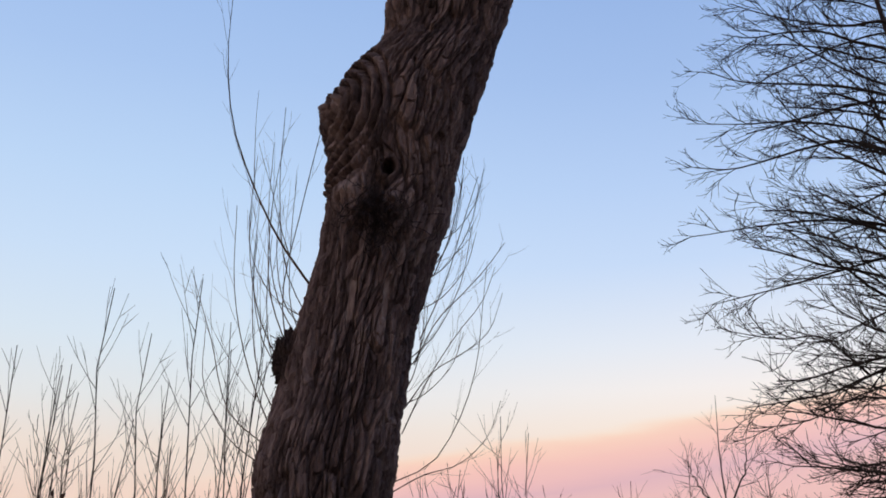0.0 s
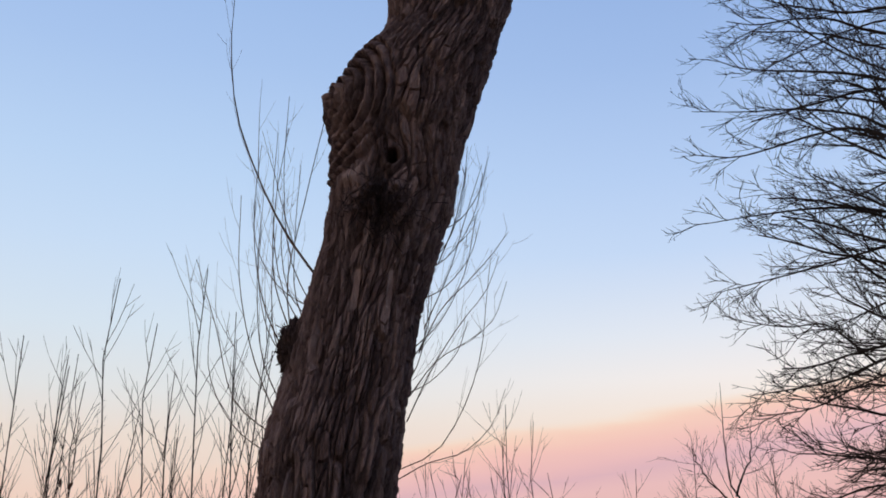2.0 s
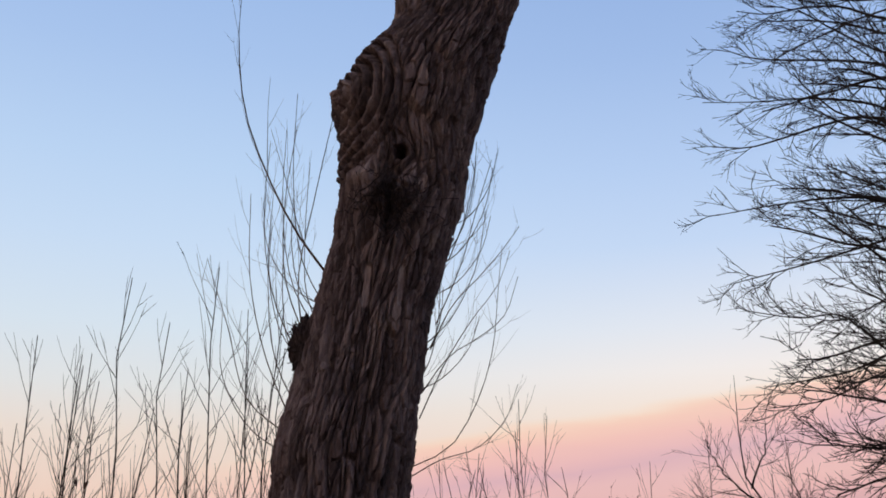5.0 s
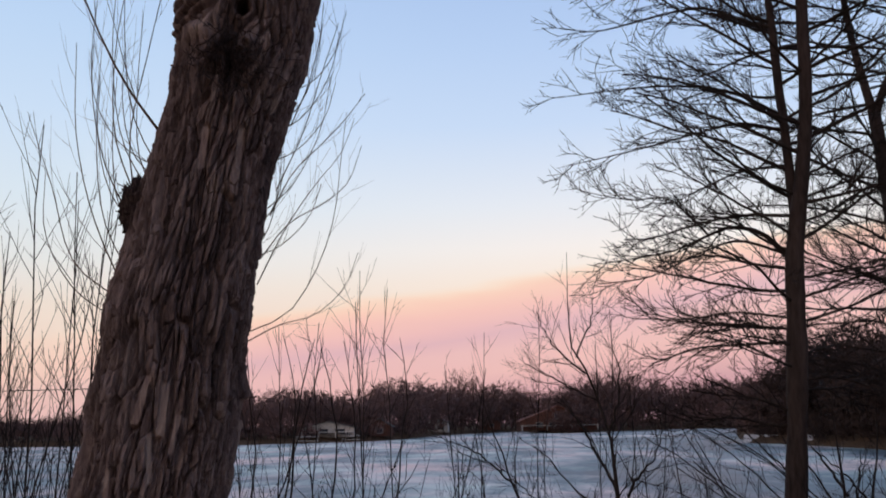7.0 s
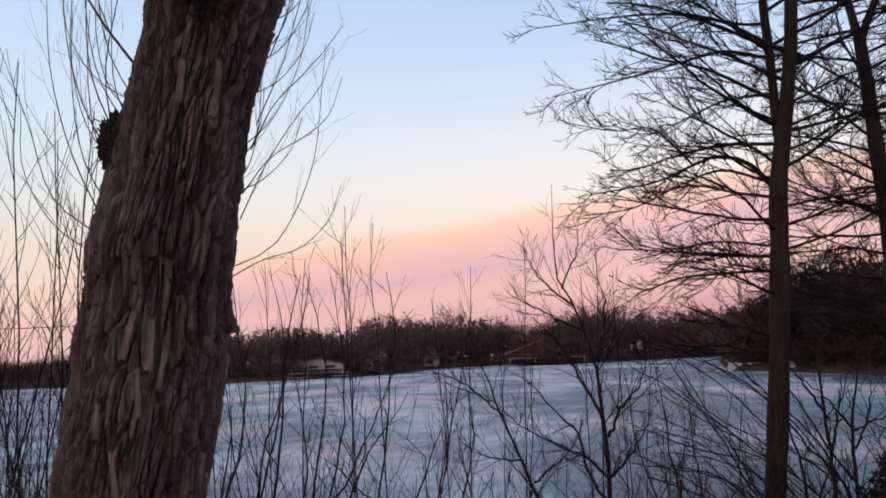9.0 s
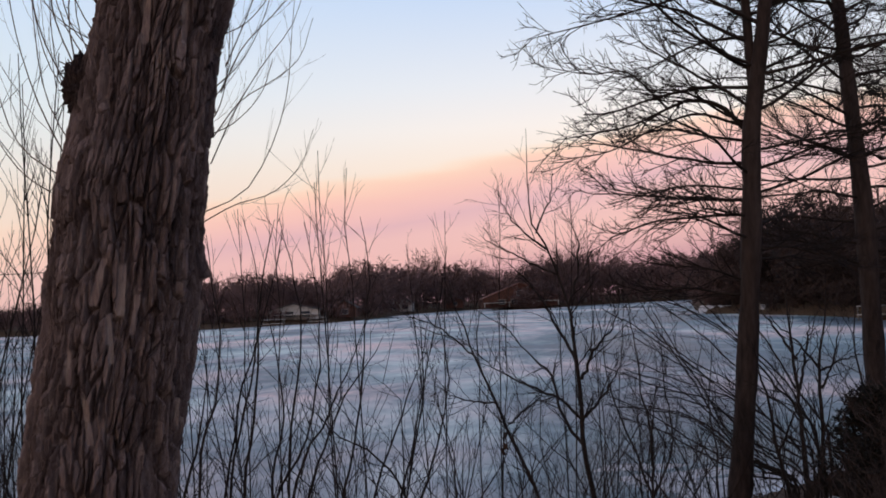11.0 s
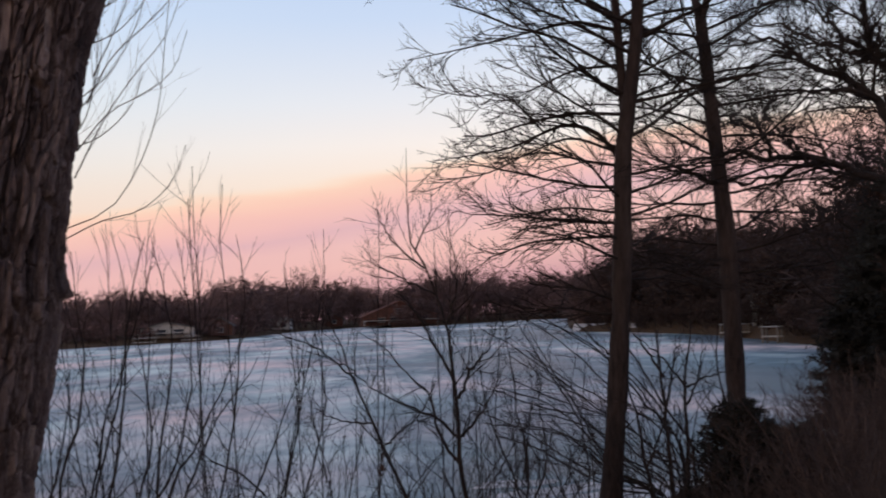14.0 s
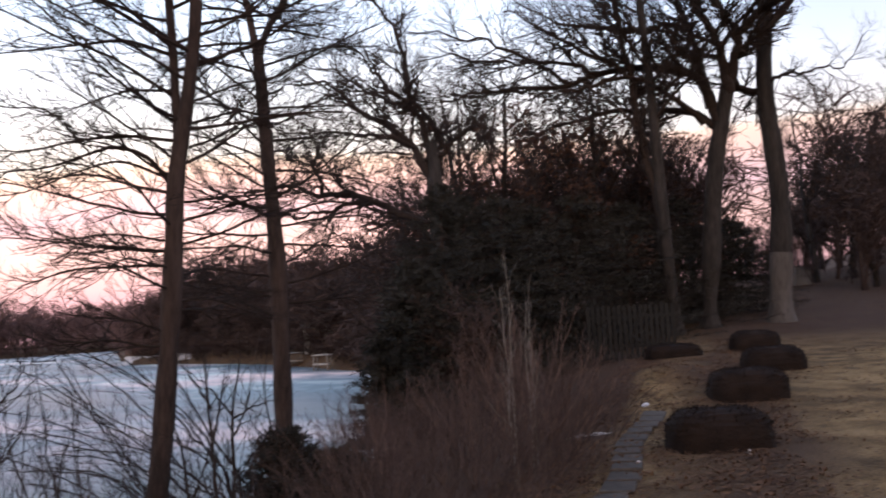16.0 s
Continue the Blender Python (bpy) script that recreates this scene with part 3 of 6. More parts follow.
def build_willow():
    foot = willow_at(-0.4, 0, 0)
    base = np.array([foot[0], foot[1], float(land(foot[0], foot[1]))])
    tree = thing("willow_tree", base, "old leaning willow with deeply furrowed grey-brown bark and thin yellowish shoots", "tree")
    out = np.array(W_OUTLINE)
    rows = np.concatenate([np.linspace(-0.75, 0.9, 60)[:-1], np.linspace(0.9, 3.95, 760), np.linspace(3.95, 6.2, 50)[1:]])
    # the side that faces the camera carries the fine relief
    th = np.concatenate([np.linspace(0.25, np.pi - 0.25, 44)[:-1], np.linspace(np.pi - 0.25, 2 * np.pi + 0.25, 310)[:-1]])
    L, Rr = np.interp(rows, out[:, 0], out[:, 1]), np.interp(rows, out[:, 0], out[:, 2])
    soft = np.ones(5) / 5
    Ls, Rs = (np.convolve(np.pad(a, 2, "edge"), soft, "valid") for a in (L, Rr))
    mid, half = (Ls + Rs) / 2, (Rs - Ls) / 2 - np.interp(rows, (1.5, 2.6), (0.0, 0.009))
    deep = np.minimum(half, 0.24 + 0.02 * np.sin(rows * 2.1))
    TH, Z = np.meshgrid(th, rows)
    ct, st = np.cos(TH), np.sin(TH)
    U0, D0 = mid[:, None] + half[:, None] * ct, deep[:, None] * st
    tip = np.pi * 0.245
    arc = TH * 0.245
    # the grain rings the stub of the lost limb and parts round the knot below it
    wind = np.exp(-(((Z - 3.25) / 0.2) ** 4)) * ease(-st, -0.4, 0.0)
    across = np.sqrt((arc - tip) ** 2 + (wind * (Z - 3.255) * 0.9) ** 2) * np.where(arc < tip, np.where(wind > 0.02, 1.0, -1.0), 1.0)
    ring = np.hypot(U0 + 0.3, (Z - 3.25) * 0.82)
    near_tip = ease(ring, 0.32, 0.23) * ease(-st, -0.5, -0.1) * ease(Z, 3.55, 3.42)
    front = ease(-st, -0.2, 0.3)
    du, dz = U0 + 0.03, Z - 2.9
    ga = across - front * du * 0.006 / (du**2 + 0.7 * dz**2 + 0.008)
    ga = ga + 0.05 * (layered(TH * 2.0, Z * 1.3, 2, 21) - 0.5) + 0.022 * (layered(ga / 0.09, Z / 0.22, 2, 17) - 0.5) + 0.008 * (layered(ga / 0.03, Z / 0.05, 2, 18) - 0.5)
    gz = Z + 0.06 * (layered(ga / 0.05, Z / 0.2, 2, 19) - 0.5)
    # long plates parted by deep furrows, cross-cracked into blocks, with flaking edges
    gap, tag = cells(ga / 0.034, gz / 0.24, 3, 0.98)
    ggap, gtag = cells(ga / 0.026 + 0.37, gz / 0.095, 8, 0.98)
    hgap, htag = cells(ga / 0.011, gz / 0.045, 12, 0.95)
    run = layered(ga / 0.034, gz / 0.8, 2, 52)
    furrow = np.maximum(1 - ease(gap, 0.03, 0.2), 1 - ease(np.abs(2 * run - 1), 0.02, 0.09))
    crack = 1 - ease(ggap, 0.01, 0.09)
    plate = 1 - furrow
    fibre = layered(ga / 0.007, gz / 0.06, 2, 44) - 0.5
    coarse = 1 + 0.15 * ease(Z, 2.2, 1.5)
    jag = layered(ga / 0.02, gz / 0.035, 3, 47) - 0.5
    relief = coarse * (0.025 * plate**0.6 * (0.65 + 0.55 * tag) - 0.01 * crack * plate + 0.009 * (gtag - 0.5) * plate + 0.005 * (htag - 0.5) * ease(hgap, 0.0, 0.2)) + 0.012 * fibre + 0.012 * jag - 0.013
    relief = relief + 0.022 * (layered(TH * 1.6, Z * 2.3, 3, 61) - 0.5)
    wave = np.abs(np.cos(np.pi * (ring + 0.014 * (layered(U0 / 0.05, Z / 0.05, 2, 23) - 0.5)) / 0.036))
    rings = 0.05 * wave**0.8 - 0.026 + 0.01 * fibre + 0.014 * jag - 0.006 * (1 - ease(cells(ring / 0.036 + 0.5, np.arctan2(Z - 3.25, U0 + 0.4) / 0.6, 27, 0.9)[0], 0.0, 0.2))
    relief = relief * (1 - 0.85 * near_tip) + near_tip * rings
    # ragged rough growth under the limb scar, the hole above it, the pale lump beside it
    fr = ease(-st, 0.2, 0.6)
    rough = np.exp(-(((U0 + 0.07) / 0.085) ** 2 + ((Z - 2.81) / 0.075) ** 2)) * fr
    tang = layered(U0 / 0.014, Z / 0.02, 3, 71)
    relief = relief * (1 - 0.6 * rough) + rough * (0.07 * tang - 0.004)
    lump = np.exp(-(((U0 + 0.165) / 0.036) ** 2 + ((Z - 2.905) / 0.03) ** 2)) * fr
    relief = relief * (1 - 0.7 * lump) + 0.034 * lump
    rim = np.hypot((U0 + 0.031) / 1.0, (Z - 2.973) / 1.2)
    relief = relief + fr * (0.014 * np.exp(-(((rim - 0.032) / 0.014) ** 2)) - 0.1 * ease(rim, 0.026, 0.014))
    below = np.exp(-(((U0 + 0.035) / 0.05) ** 2 + ((Z - 2.745) / 0.05) ** 2)) * fr
    relief = relief - 0.035 * below
    side = np.exp(-(((np.pi - TH) / 0.42) ** 2)) + np.exp(-(((np.pi - TH + 2 * np.pi) / 0.42) ** 2))
    burr = side * np.exp(-(((Z - 2.335) / 0.075) ** 2))
    relief = relief + burr * (0.004 + 0.05 * layered(TH * 14, Z / 0.016, 3, 81) ** 1.5 * ease(burr, 0.1, 0.5))
    edge = np.exp(-((np.minimum(TH, 2 * np.pi - TH) / 0.2) ** 2))
    relief = relief + edge * 0.026 * ease(Z, 1.80, 1.715) * ease(Z, 1.70, 1.715) * (0.7 + 0.6 * layered(TH * 9, Z / 0.02, 2, 87))
    # bare strips lie flat and a little sunken
    strip = np.zeros_like(Z)
    for (ua, za), (ub, zb), wide in W_STRIPS:
        f = np.clip((Z - za) / (zb - za), 0, 1)
        w = wide * (0.75 + 0.5 * layered(Z / 0.03 + ua * 50, 0 * Z, 2, 95))
        strip = np.maximum(strip, ease(np.abs(U0 - (ua + (ub - ua) * f)), w * 1.15, w * 0.8) * ease(Z, zb - 0.012, zb + 0.008) * ease(Z, za + 0.012, za - 0.008) * fr)
    relief = relief * (1 - strip) + strip * (0.003 + 0.005 * fibre)
    U, D = U0 + ct * relief, D0 + st * relief
    V = (W_FOOT - base)[None, None] + W_RIGHT * U[..., None] + W_AWAY * D[..., None] + np.array([0, 0, 1.0]) * Z[..., None]
    n, m = Z.shape
    i = np.arange(n * m).reshape(n, m)
    a, b = i[:-1], i[1:]
    Q = np.stack([a, np.roll(a, -1, 1), np.roll(b, -1, 1), b], -1)
    me = mesh_of("trunk", V, Q, M_WILLOW, False)
    tone = np.clip(0.42 * tag + 0.3 * gtag + 0.2 * htag + 0.25 * (layered(ga / 0.05, gz / 0.4, 3, 91) - 0.5) - 0.4 * rough - 1.3 * burr + 0.35 * lump, 0, 1)
    tone = np.clip(tone * (1 - 0.5 * strip) + 0.62 * strip, 0, 1.1)
    me.attributes.new("tone", "FLOAT", "POINT").data.foreach_set("value", tone.astype(np.float32).ravel())
    part("trunk", me, M_WILLOW, tree)

    rng = np.random.default_rng(5)
    # shoots: points as (across, away, height), then radius
    shoots = [
        [(-0.24, -0.06, 2.52), (-0.31, -0.05, 2.61), (-0.4, -0.02, 2.74), (-0.52, 0.0, 2.97), (-0.61, -0.02, 3.2), (-0.655, -0.04, 3.5), (-0.655, -0.05, 3.8)],
        [(-0.40, 0.1, 2.08), (-0.5, 0.1, 2.3), (-0.58, 0.12, 2.6), (-0.6, 0.12, 2.95)],
        [(-0.42, 0.12, 2.05), (-0.55, 0.14, 2.15), (-0.66, 0.15, 2.45), (-0.75, 0.15, 2.7)],
        [(-0.36, 0.06, 2.36), (-0.45, 0.1, 2.6), (-0.47, 0.12, 2.9), (-0.44, 0.14, 3.25)],
        [(-0.37, 0.1, 2.35), (-0.41, 0.15, 2.6), (-0.37, 0.2, 2.95), (-0.31, 0.2, 3.3), (-0.28, 0.2, 3.46)],
        [(-0.38, 0.15, 2.3), (-0.5, 0.2, 2.55), (-0.56, 0.2, 2.9), (-0.55, 0.2, 3.2)],
        [(0.02, 0.12, 1.94), (0.14, 0.15, 2.0), (0.24, 0.18, 2.15), (0.31, 0.2, 2.35), (0.34, 0.2, 2.6), (0.36, 0.2, 2.78)],
        [(0.0, 0.15, 1.9), (0.12, 0.2, 1.97), (0.26, 0.25, 2.02), (0.36, 0.25, 2.12), (0.41, 0.25, 2.25)],
        [(0.04, 0.1, 2.1), (0.13, 0.15, 2.3), (0.25, 0.2, 2.5), (0.34, 0.2, 2.62), (0.39, 0.2, 2.76)],
        [(0.08, 0.12, 2.35), (0.16, 0.15, 2.52), (0.28, 0.18, 2.66), (0.36, 0.2, 2.76), (0.43, 0.2, 2.86)],
        [(0.1, 0.15, 2.45), (0.2, 0.2, 2.7), (0.27, 0.22, 2.95), (0.33, 0.22, 3.15)],
        [(0.05, 0.15, 2.2), (0.16, 0.2, 2.35), (0.27, 0.2, 2.42), (0.36, 0.22, 2.5), (0.42, 0.22, 2.66)],
        [(0.15, 0.15, 2.7), (0.22, 0.2, 2.9), (0.26, 0.2, 3.1), (0.27, 0.2, 3.22)],
    ]
    for j in range(9):
        z0 = 1.95 + 0.85 * rng.random()
        u0 = float(np.interp(z0, out[:, 0], out[:, 2])) - 0.05
        lean, tall = 0.06 + 0.18 * rng.random(), 0.3 + 0.35 * rng.random()
        shoots.append([(u0, 0.1, z0), (u0 + 0.05 + lean * 0.4, 0.18, z0 + tall * 0.25), (u0 + 0.06 + lean * 0.8, 0.2, z0 + tall * 0.6), (u0 + 0.06 + lean, 0.22, z0 + tall)])
    for j in range(9):
        z0 = 1.95 + 0.6 * rng.random()
        u0 = float(np.interp(z0, out[:, 0], out[:, 1])) + 0.05
        lean, tall = 0.05 + 0.22 * rng.random(), 0.5 + 0.5 * rng.random()
        shoots.append([(u0, 0.12, z0), (u0 - 0.06 - lean * 0.5, 0.18, z0 + tall * 0.25), (u0 - 0.06 - lean * 0.9, 0.2, z0 + tall * 0.6), (u0 - 0.05 - lean, 0.22, z0 + tall)])
    for j, pts in enumerate(shoots):
        loc = np.array([willow_at(*p) - base for p in pts])
        r0 = 0.006 if j == 0 else 0.0028 if j < 6 else 0.0024
        line = smooth_line(np.column_stack([loc, np.linspace(r0, 0.0011, len(loc))]), 12)
        P, R = line[None, :, :3], line[None, :, 3]
        P1, R1 = spawn(rng, P, R, 8 if j == 0 else 4, 0.42 if j < 6 else 0.26, 24, 0.2, 0.05, 6, 0.12, 0.95, 0.5, 0.0009)
        P2, R2 = spawn(rng, P1, R1, 1, 0.16, 28, 0.12, 0.05, 4, 0.2, 0.9, 0.7, 0.0008)
        part("shoot", join([tubes(P, R, 6), tubes(P1, R1, 3), tubes(P2, R2, 3)]), M_SHOOT, tree, "thin yellow-brown shoot" if j == 0 else "")
    # the burr carries a fringe of dead twig ends
    ends = np.array([willow_at(-0.37 - 0.03 * rng.random(), -0.05 + 0.1 * rng.random(), 2.26 + 0.15 * rng.random()) - base for _ in range(24)])
    way = rng.normal(size=(24, 3)) * 0.6 - W_RIGHT * 0.5
    P = ends[:, None] + way[:, None] * np.linspace(0, 0.026, 3)[None, :, None]
    tagged(part("burr_twigs", tubes(P, np.full((24, 3), 0.0022), 3), M_WILLOW, tree), kind="stuff")
    # the burr itself, a dark knot of old shoot stubs
    th2, ph2 = np.meshgrid(np.arange(40) * 2 * np.pi / 40, np.linspace(0.02, np.pi - 0.02, 30))
    knob = 0.88 + 0.75 * (layered(th2 * 6 / np.pi * 2, ph2 * 5, 3, 83) - 0.5) + 0.5 * (value_noise(np.mod(th2 * 9, 18 * np.pi), ph2 * 10, 84) - 0.5)
    KV = np.stack([np.cos(th2) * np.sin(ph2) * knob * 0.062, np.sin(th2) * np.sin(ph2) * knob * 0.066, np.cos(ph2) * knob * 0.1], -1)
    KV = KV[..., :1] * W_RIGHT + KV[..., 1:2] * W_AWAY + KV[..., 2:] * np.array([0, 0, 1.0]) + willow_at(-0.352, 0.01, 2.335) - base
    ki = np.arange(1200).reshape(30, 40)
    part("burr", (KV.reshape(-1, 3), np.stack([ki[:-1], ki[1:], np.roll(ki[1:], -1, 1), np.roll(ki[:-1], -1, 1)], -1).reshape(-1, 4)), M_WILLOW, tree, "dark knobbly burr")
    # beard of root hairs and dead shoots under the limb scar
    pts = np.array([willow_at(-0.06 + 0.06 * rng.normal(), -0.255, 2.79 + 0.05 * rng.normal()) - base for _ in range(170)])
    way = rng.normal(size=(170, 3)) * 0.6 - W_AWAY * 0.25 + np.array([0, 0, -0.5])
    P = pts[:, None] + way[:, None] * (np.linspace(0, 0.05, 4)[None, :, None] * (0.6 + rng.random((170, 1, 1)))) + rng.normal(size=(170, 4, 3)) * 0.004
    tagged(part("root_hairs", tubes(P, np.full((170, 4), 0.0015), 3), M_WILLOW, tree), kind="stuff")
    # a thin cable of unknown depth, set against the trunk to fit the camera's view
    ends = np.array([willow_at(-0.43, 0.05, 1.745), willow_at(-1.2, 0.12, 1.735), willow_at(-2.4, 0.2, 1.72)]) - base
    q = smooth_line(np.column_stack([ends, np.full(3, 0.0014)]), 10)
    part("cable", tubes(q[None, :, :3], q[None, :, 3], 5), M_TWIG, tree, "thin dark cable beside the trunk")
    # the crown goes on above
    for pts, r0 in (([(0.66, 0, 5.9), (0.9, 0.3, 7.2), (1.0, 0.6, 9.0)], 0.13), ([(0.7, 0, 5.9), (1.3, -0.2, 6.9), (2.0, -0.3, 8.2)], 0.11)):
        loc = np.array([willow_at(*p) - base for p in pts])
        line = smooth_line(np.column_stack([loc, np.linspace(r0, 0.03, len(loc))]), 12)
        P, R = line[None, :, :3], line[None, :, 3]
        P1, R1 = spawn(rng, P, R, 10, 1.6, 45, 0.1, 0.1, 6, 0.3)
        P2, R2 = spawn(rng, P1, R1, 8, 0.7, 40, 0.05, 0.1, 5)
        part("limb", join([tubes(P, R, 10), tubes(P1, R1, 5), tubes(P2, R2, 3)]), M_BARK, tree)


build_willow()


# ---- bare trees by the water ----
def stand(x, y, sink=0.08):
    return np.array([x, y, float(land(x, y)) - sink])


def line_of(points, base, k=14):
    p = np.asarray(points, dtype=float)
    p[:, :3] -= base
    q = smooth_line(p, k)
    return q[None, :, :3], q[None, :, 3]


def twiggery(rng, P, R, n1, l1, n2, l2, n3=0, l3=0.0, rise=0.035, rmin=0.003, angle=33, level=0.7):
    """Three orders of side branches on the given lines; returns what to mesh."""
    P1, R1 = spawn(rng, P, R, n1, l1, angle, rise, 0.09, 6, 0.15, 0.98, 0.6, rmin * 1.2, level=level)
    P2, R2 = spawn(rng, P1, R1, n2, l2, angle - 2, rise * 1.5, 0.09, 5, 0.12, 0.98, 0.65, rmin * 0.85, level=level)
    out = [tubes(P1, R1, 3), tubes(P2, R2, 3)]
    if n3:
        P3, R3 = spawn(rng, P2, R2, n3, l3, angle + 4, rise * 3, 0.1, 3, 0.15, 0.95, 0.8, rmin * 0.75)
        out.append(tubes(P3, R3, 3))
    return out


def limbs_on(rng, P, R, heads, tree, mat, droop, dens, rmin, thick=1.0):
    """Main limbs up a stem, each a part that carries its own twigs. heads: (share up the stem, compass way in degrees, length, rise)."""
    for t, way, length, rise in heads:
        at, d, r = along(P, R, np.array([t]))
        a = radians(way)
        n = 9
        step = length / (n - 1)
        v = np.array([math.sin(a), math.cos(a), rise])
        v /= np.linalg.norm(v)
        pts = [at[0]]
        for j in range(n - 1):
            v = v + rng.normal(size=3) * 0.09
            v[2] += droop * (1 if j < 3 else -0.8)
            v /= np.linalg.norm(v)
            pts.append(pts[-1] + v * step)
        LP = np.array(pts)[None]
        LR = np.linspace(min(float(r[0]) * 0.45, thick * (0.007 + length * 0.0045)), rmin * 1.3, n)[None]
        part("limb", join([tubes(LP, LR, 6)] + twiggery(rng, LP, LR, *dens, rmin=rmin)), mat, tree)


def lakeside_tree(name, label, trunk, leaders, named, heads, leader_heads, seed, dens):
    rng = np.random.default_rng(seed)
    base = stand(trunk[0][0], trunk[0][1])
    tree = thing(name, base, label, "tree", "trees on the bank")
    P, R = line_of([(trunk[0][0], trunk[0][1], base[2], trunk[0][3])] + list(trunk), base, 26)
    part("trunk", tubes(P, R * (1 + 0.05 * rng.normal(size=R.shape)), 14), M_BARK, tree)
    for pts in leaders:
        LP, LR = line_of(pts, base, 16)
        part("leader", tubes(LP, LR, 10), M_BARK, tree)
        limbs_on(rng, LP, LR, leader_heads, tree, M_TWIG, 0.05, dens, 0.0052, 1.35)
    for pts in named:
        LP, LR = line_of(pts, base, 16)
        part("limb", join([tubes(LP, LR, 6)] + twiggery(rng, LP, LR, dens[0] + 2, dens[1] * 0.8, dens[2], dens[3], dens[4], dens[5], rmin=0.0051)), M_TWIG, tree)
    limbs_on(rng, P, R, heads, tree, M_TWIG, 0.05, dens, 0.0052, 1.35)


rs = np.random.default_rng(11)


def ring_heads(n, t0, t1, length, rise, ways=None):
    out_ = []
    for i in range(n):
        t = t0 + (t1 - t0) * (i + rs.random() * 0.8) / n
        way = rs.random() * 360 if ways is None else ways[i % len(ways)] + rs.normal() * 22
        out_.append((t, way, length * (0.75 + 0.5 * rs.random()), rise + rs.normal() * 0.12))
    return out_


def tapered(points, r0, r1):
    return [(*p, r) for p, r in zip(points, np.linspace(r0, r1, len(points)))]


lakeside_tree(
    "bare_tree", "tall bare double-stemmed tree with level limbs beside the lake",
    [(2.63, 8.61, -0.6, 0.125), (2.66, 8.6, -0.31, 0.112), (2.76, 8.57, 0.61, 0.1), (2.86, 8.54, 1.67, 0.092), (2.92, 8.52, 2.5, 0.086), (2.95, 8.5, 3.1, 0.083), (3.01, 8.48, 3.5, 0.078), (3.07, 8.45, 3.86, 0.066)],
    [[(3.06, 8.455, 3.8, 0.068), (3.115, 8.43, 4.2, 0.064), (3.17, 8.4, 4.75, 0.061), (3.19, 8.39, 5.4, 0.057), (3.24, 8.37, 6.2, 0.05), (3.4, 8.4, 7.4, 0.04), (3.5, 8.4, 9.2, 0.012)],
     [(3.0, 8.52, 3.42, 0.05), (2.985, 8.53, 3.87, 0.045), (2.98, 8.53, 4.3, 0.043), (2.955, 8.53, 4.8, 0.042), (2.945, 8.53, 5.44, 0.038), (2.9, 8.54, 6.26, 0.03), (2.7, 8.6, 8.4, 0.01)]],
    [tapered([(2.9, 8.56, 3.12), (2.68, 8.56, 3.35), (2.4, 8.59, 3.42), (2.17, 8.6, 3.34), (1.88, 8.62, 3.22), (1.49, 8.64, 3.15), (1.1, 8.65, 3.1)], 0.026, 0.004),
     tapered([(2.2, 8.62, 3.35), (2.03, 8.59, 3.53), (1.8, 8.53, 3.71), (1.48, 8.49, 3.69), (0.99, 8.46, 3.78)], 0.013, 0.004),
     tapered([(2.95, 8.54, 4.36), (2.54, 8.5, 4.43), (2.12, 8.46, 4.33), (1.55, 8.43, 4.18), (0.86, 8.38, 4.02)], 0.02, 0.004),
     tapered([(2.97, 8.53, 4.0), (2.61, 8.81, 4.03), (2.36, 9.05, 3.97), (1.99, 9.31, 3.82)], 0.017, 0.004),
     tapered([(2.88, 8.56, 3.15), (2.44, 8.56, 3.28), (2.09, 8.52, 3.17), (1.57, 8.5, 2.94), (1.12, 8.45, 2.88)], 0.016, 0.004),
     tapered([(2.9, 8.56, 2.53), (2.37, 8.6, 2.6), (1.86, 8.62, 2.55), (1.46, 8.6, 2.64)], 0.014, 0.004),
     tapered([(2.97, 8.53, 4.5), (2.5, 8.53, 4.76), (1.93, 8.54, 4.85), (1.4, 8.52, 4.82), (0.8, 8.3, 4.68)], 0.02, 0.004),
     tapered([(2.97, 8.53, 5.47), (2.66, 8.54, 5.59), (2.5, 8.68, 5.82), (2.2, 8.85, 6.02), (1.87, 9.01, 6.16), (1.51, 9.17, 6.25), (0.89, 9.34, 6.4)], 0.02, 0.004),
     tapered([(2.97, 8.53, 5.41), (2.65, 8.55, 5.53), (2.31, 8.54, 5.66), (1.91, 8.53, 5.61), (1.54, 8.49, 5.5), (1.16, 8.45, 5.41), (0.83, 8.38, 5.43)], 0.02, 0.004),
     tapered([(2.97, 8.53, 5.99), (2.74, 8.52, 6.11), (2.39, 8.64, 6.31), (2.05, 8.75, 6.44), (1.7, 8.84, 6.54), (1.37, 8.92, 6.66), (1.11, 8.97, 6.84)], 0.02, 0.004),
     tapered([(2.97, 8.53, 6.49), (2.81, 8.5, 6.61), (2.54, 8.56, 6.77), (2.28, 8.61, 6.95), (1.92, 8.67, 7.03), (1.55, 8.72, 7.04), (1.28, 8.74, 7.13)], 0.02, 0.004),
     tapered([(2.97, 8.53, 6.79), (2.85, 8.48, 6.91), (2.5, 8.57, 6.97), (2.16, 8.64, 7.1), (1.77, 8.71, 7.29), (1.4, 8.75, 7.51)], 0.02, 0.004),
     tapered([(3.03, 8.5, 3.65), (3.35, 8.52, 3.77), (3.66, 8.54, 3.86), (4.03, 8.52, 3.81)], 0.018, 0.004)],
    ring_heads(8, 0.5, 0.7, 0.95, 0.05, (260, 285, 90, 100, 240, 80)) + ring_heads(15, 0.66, 0.98, 1.4, 0.2, (262, 280, 90, 250, 110, 300, 80)),
    ring_heads(26, 0.03, 0.95, 1.6, 0.3, (265, 90, 280, 105, 250, 75, 300, 95)), 21, (9, 0.74, 4, 0.38, 2, 0.18))
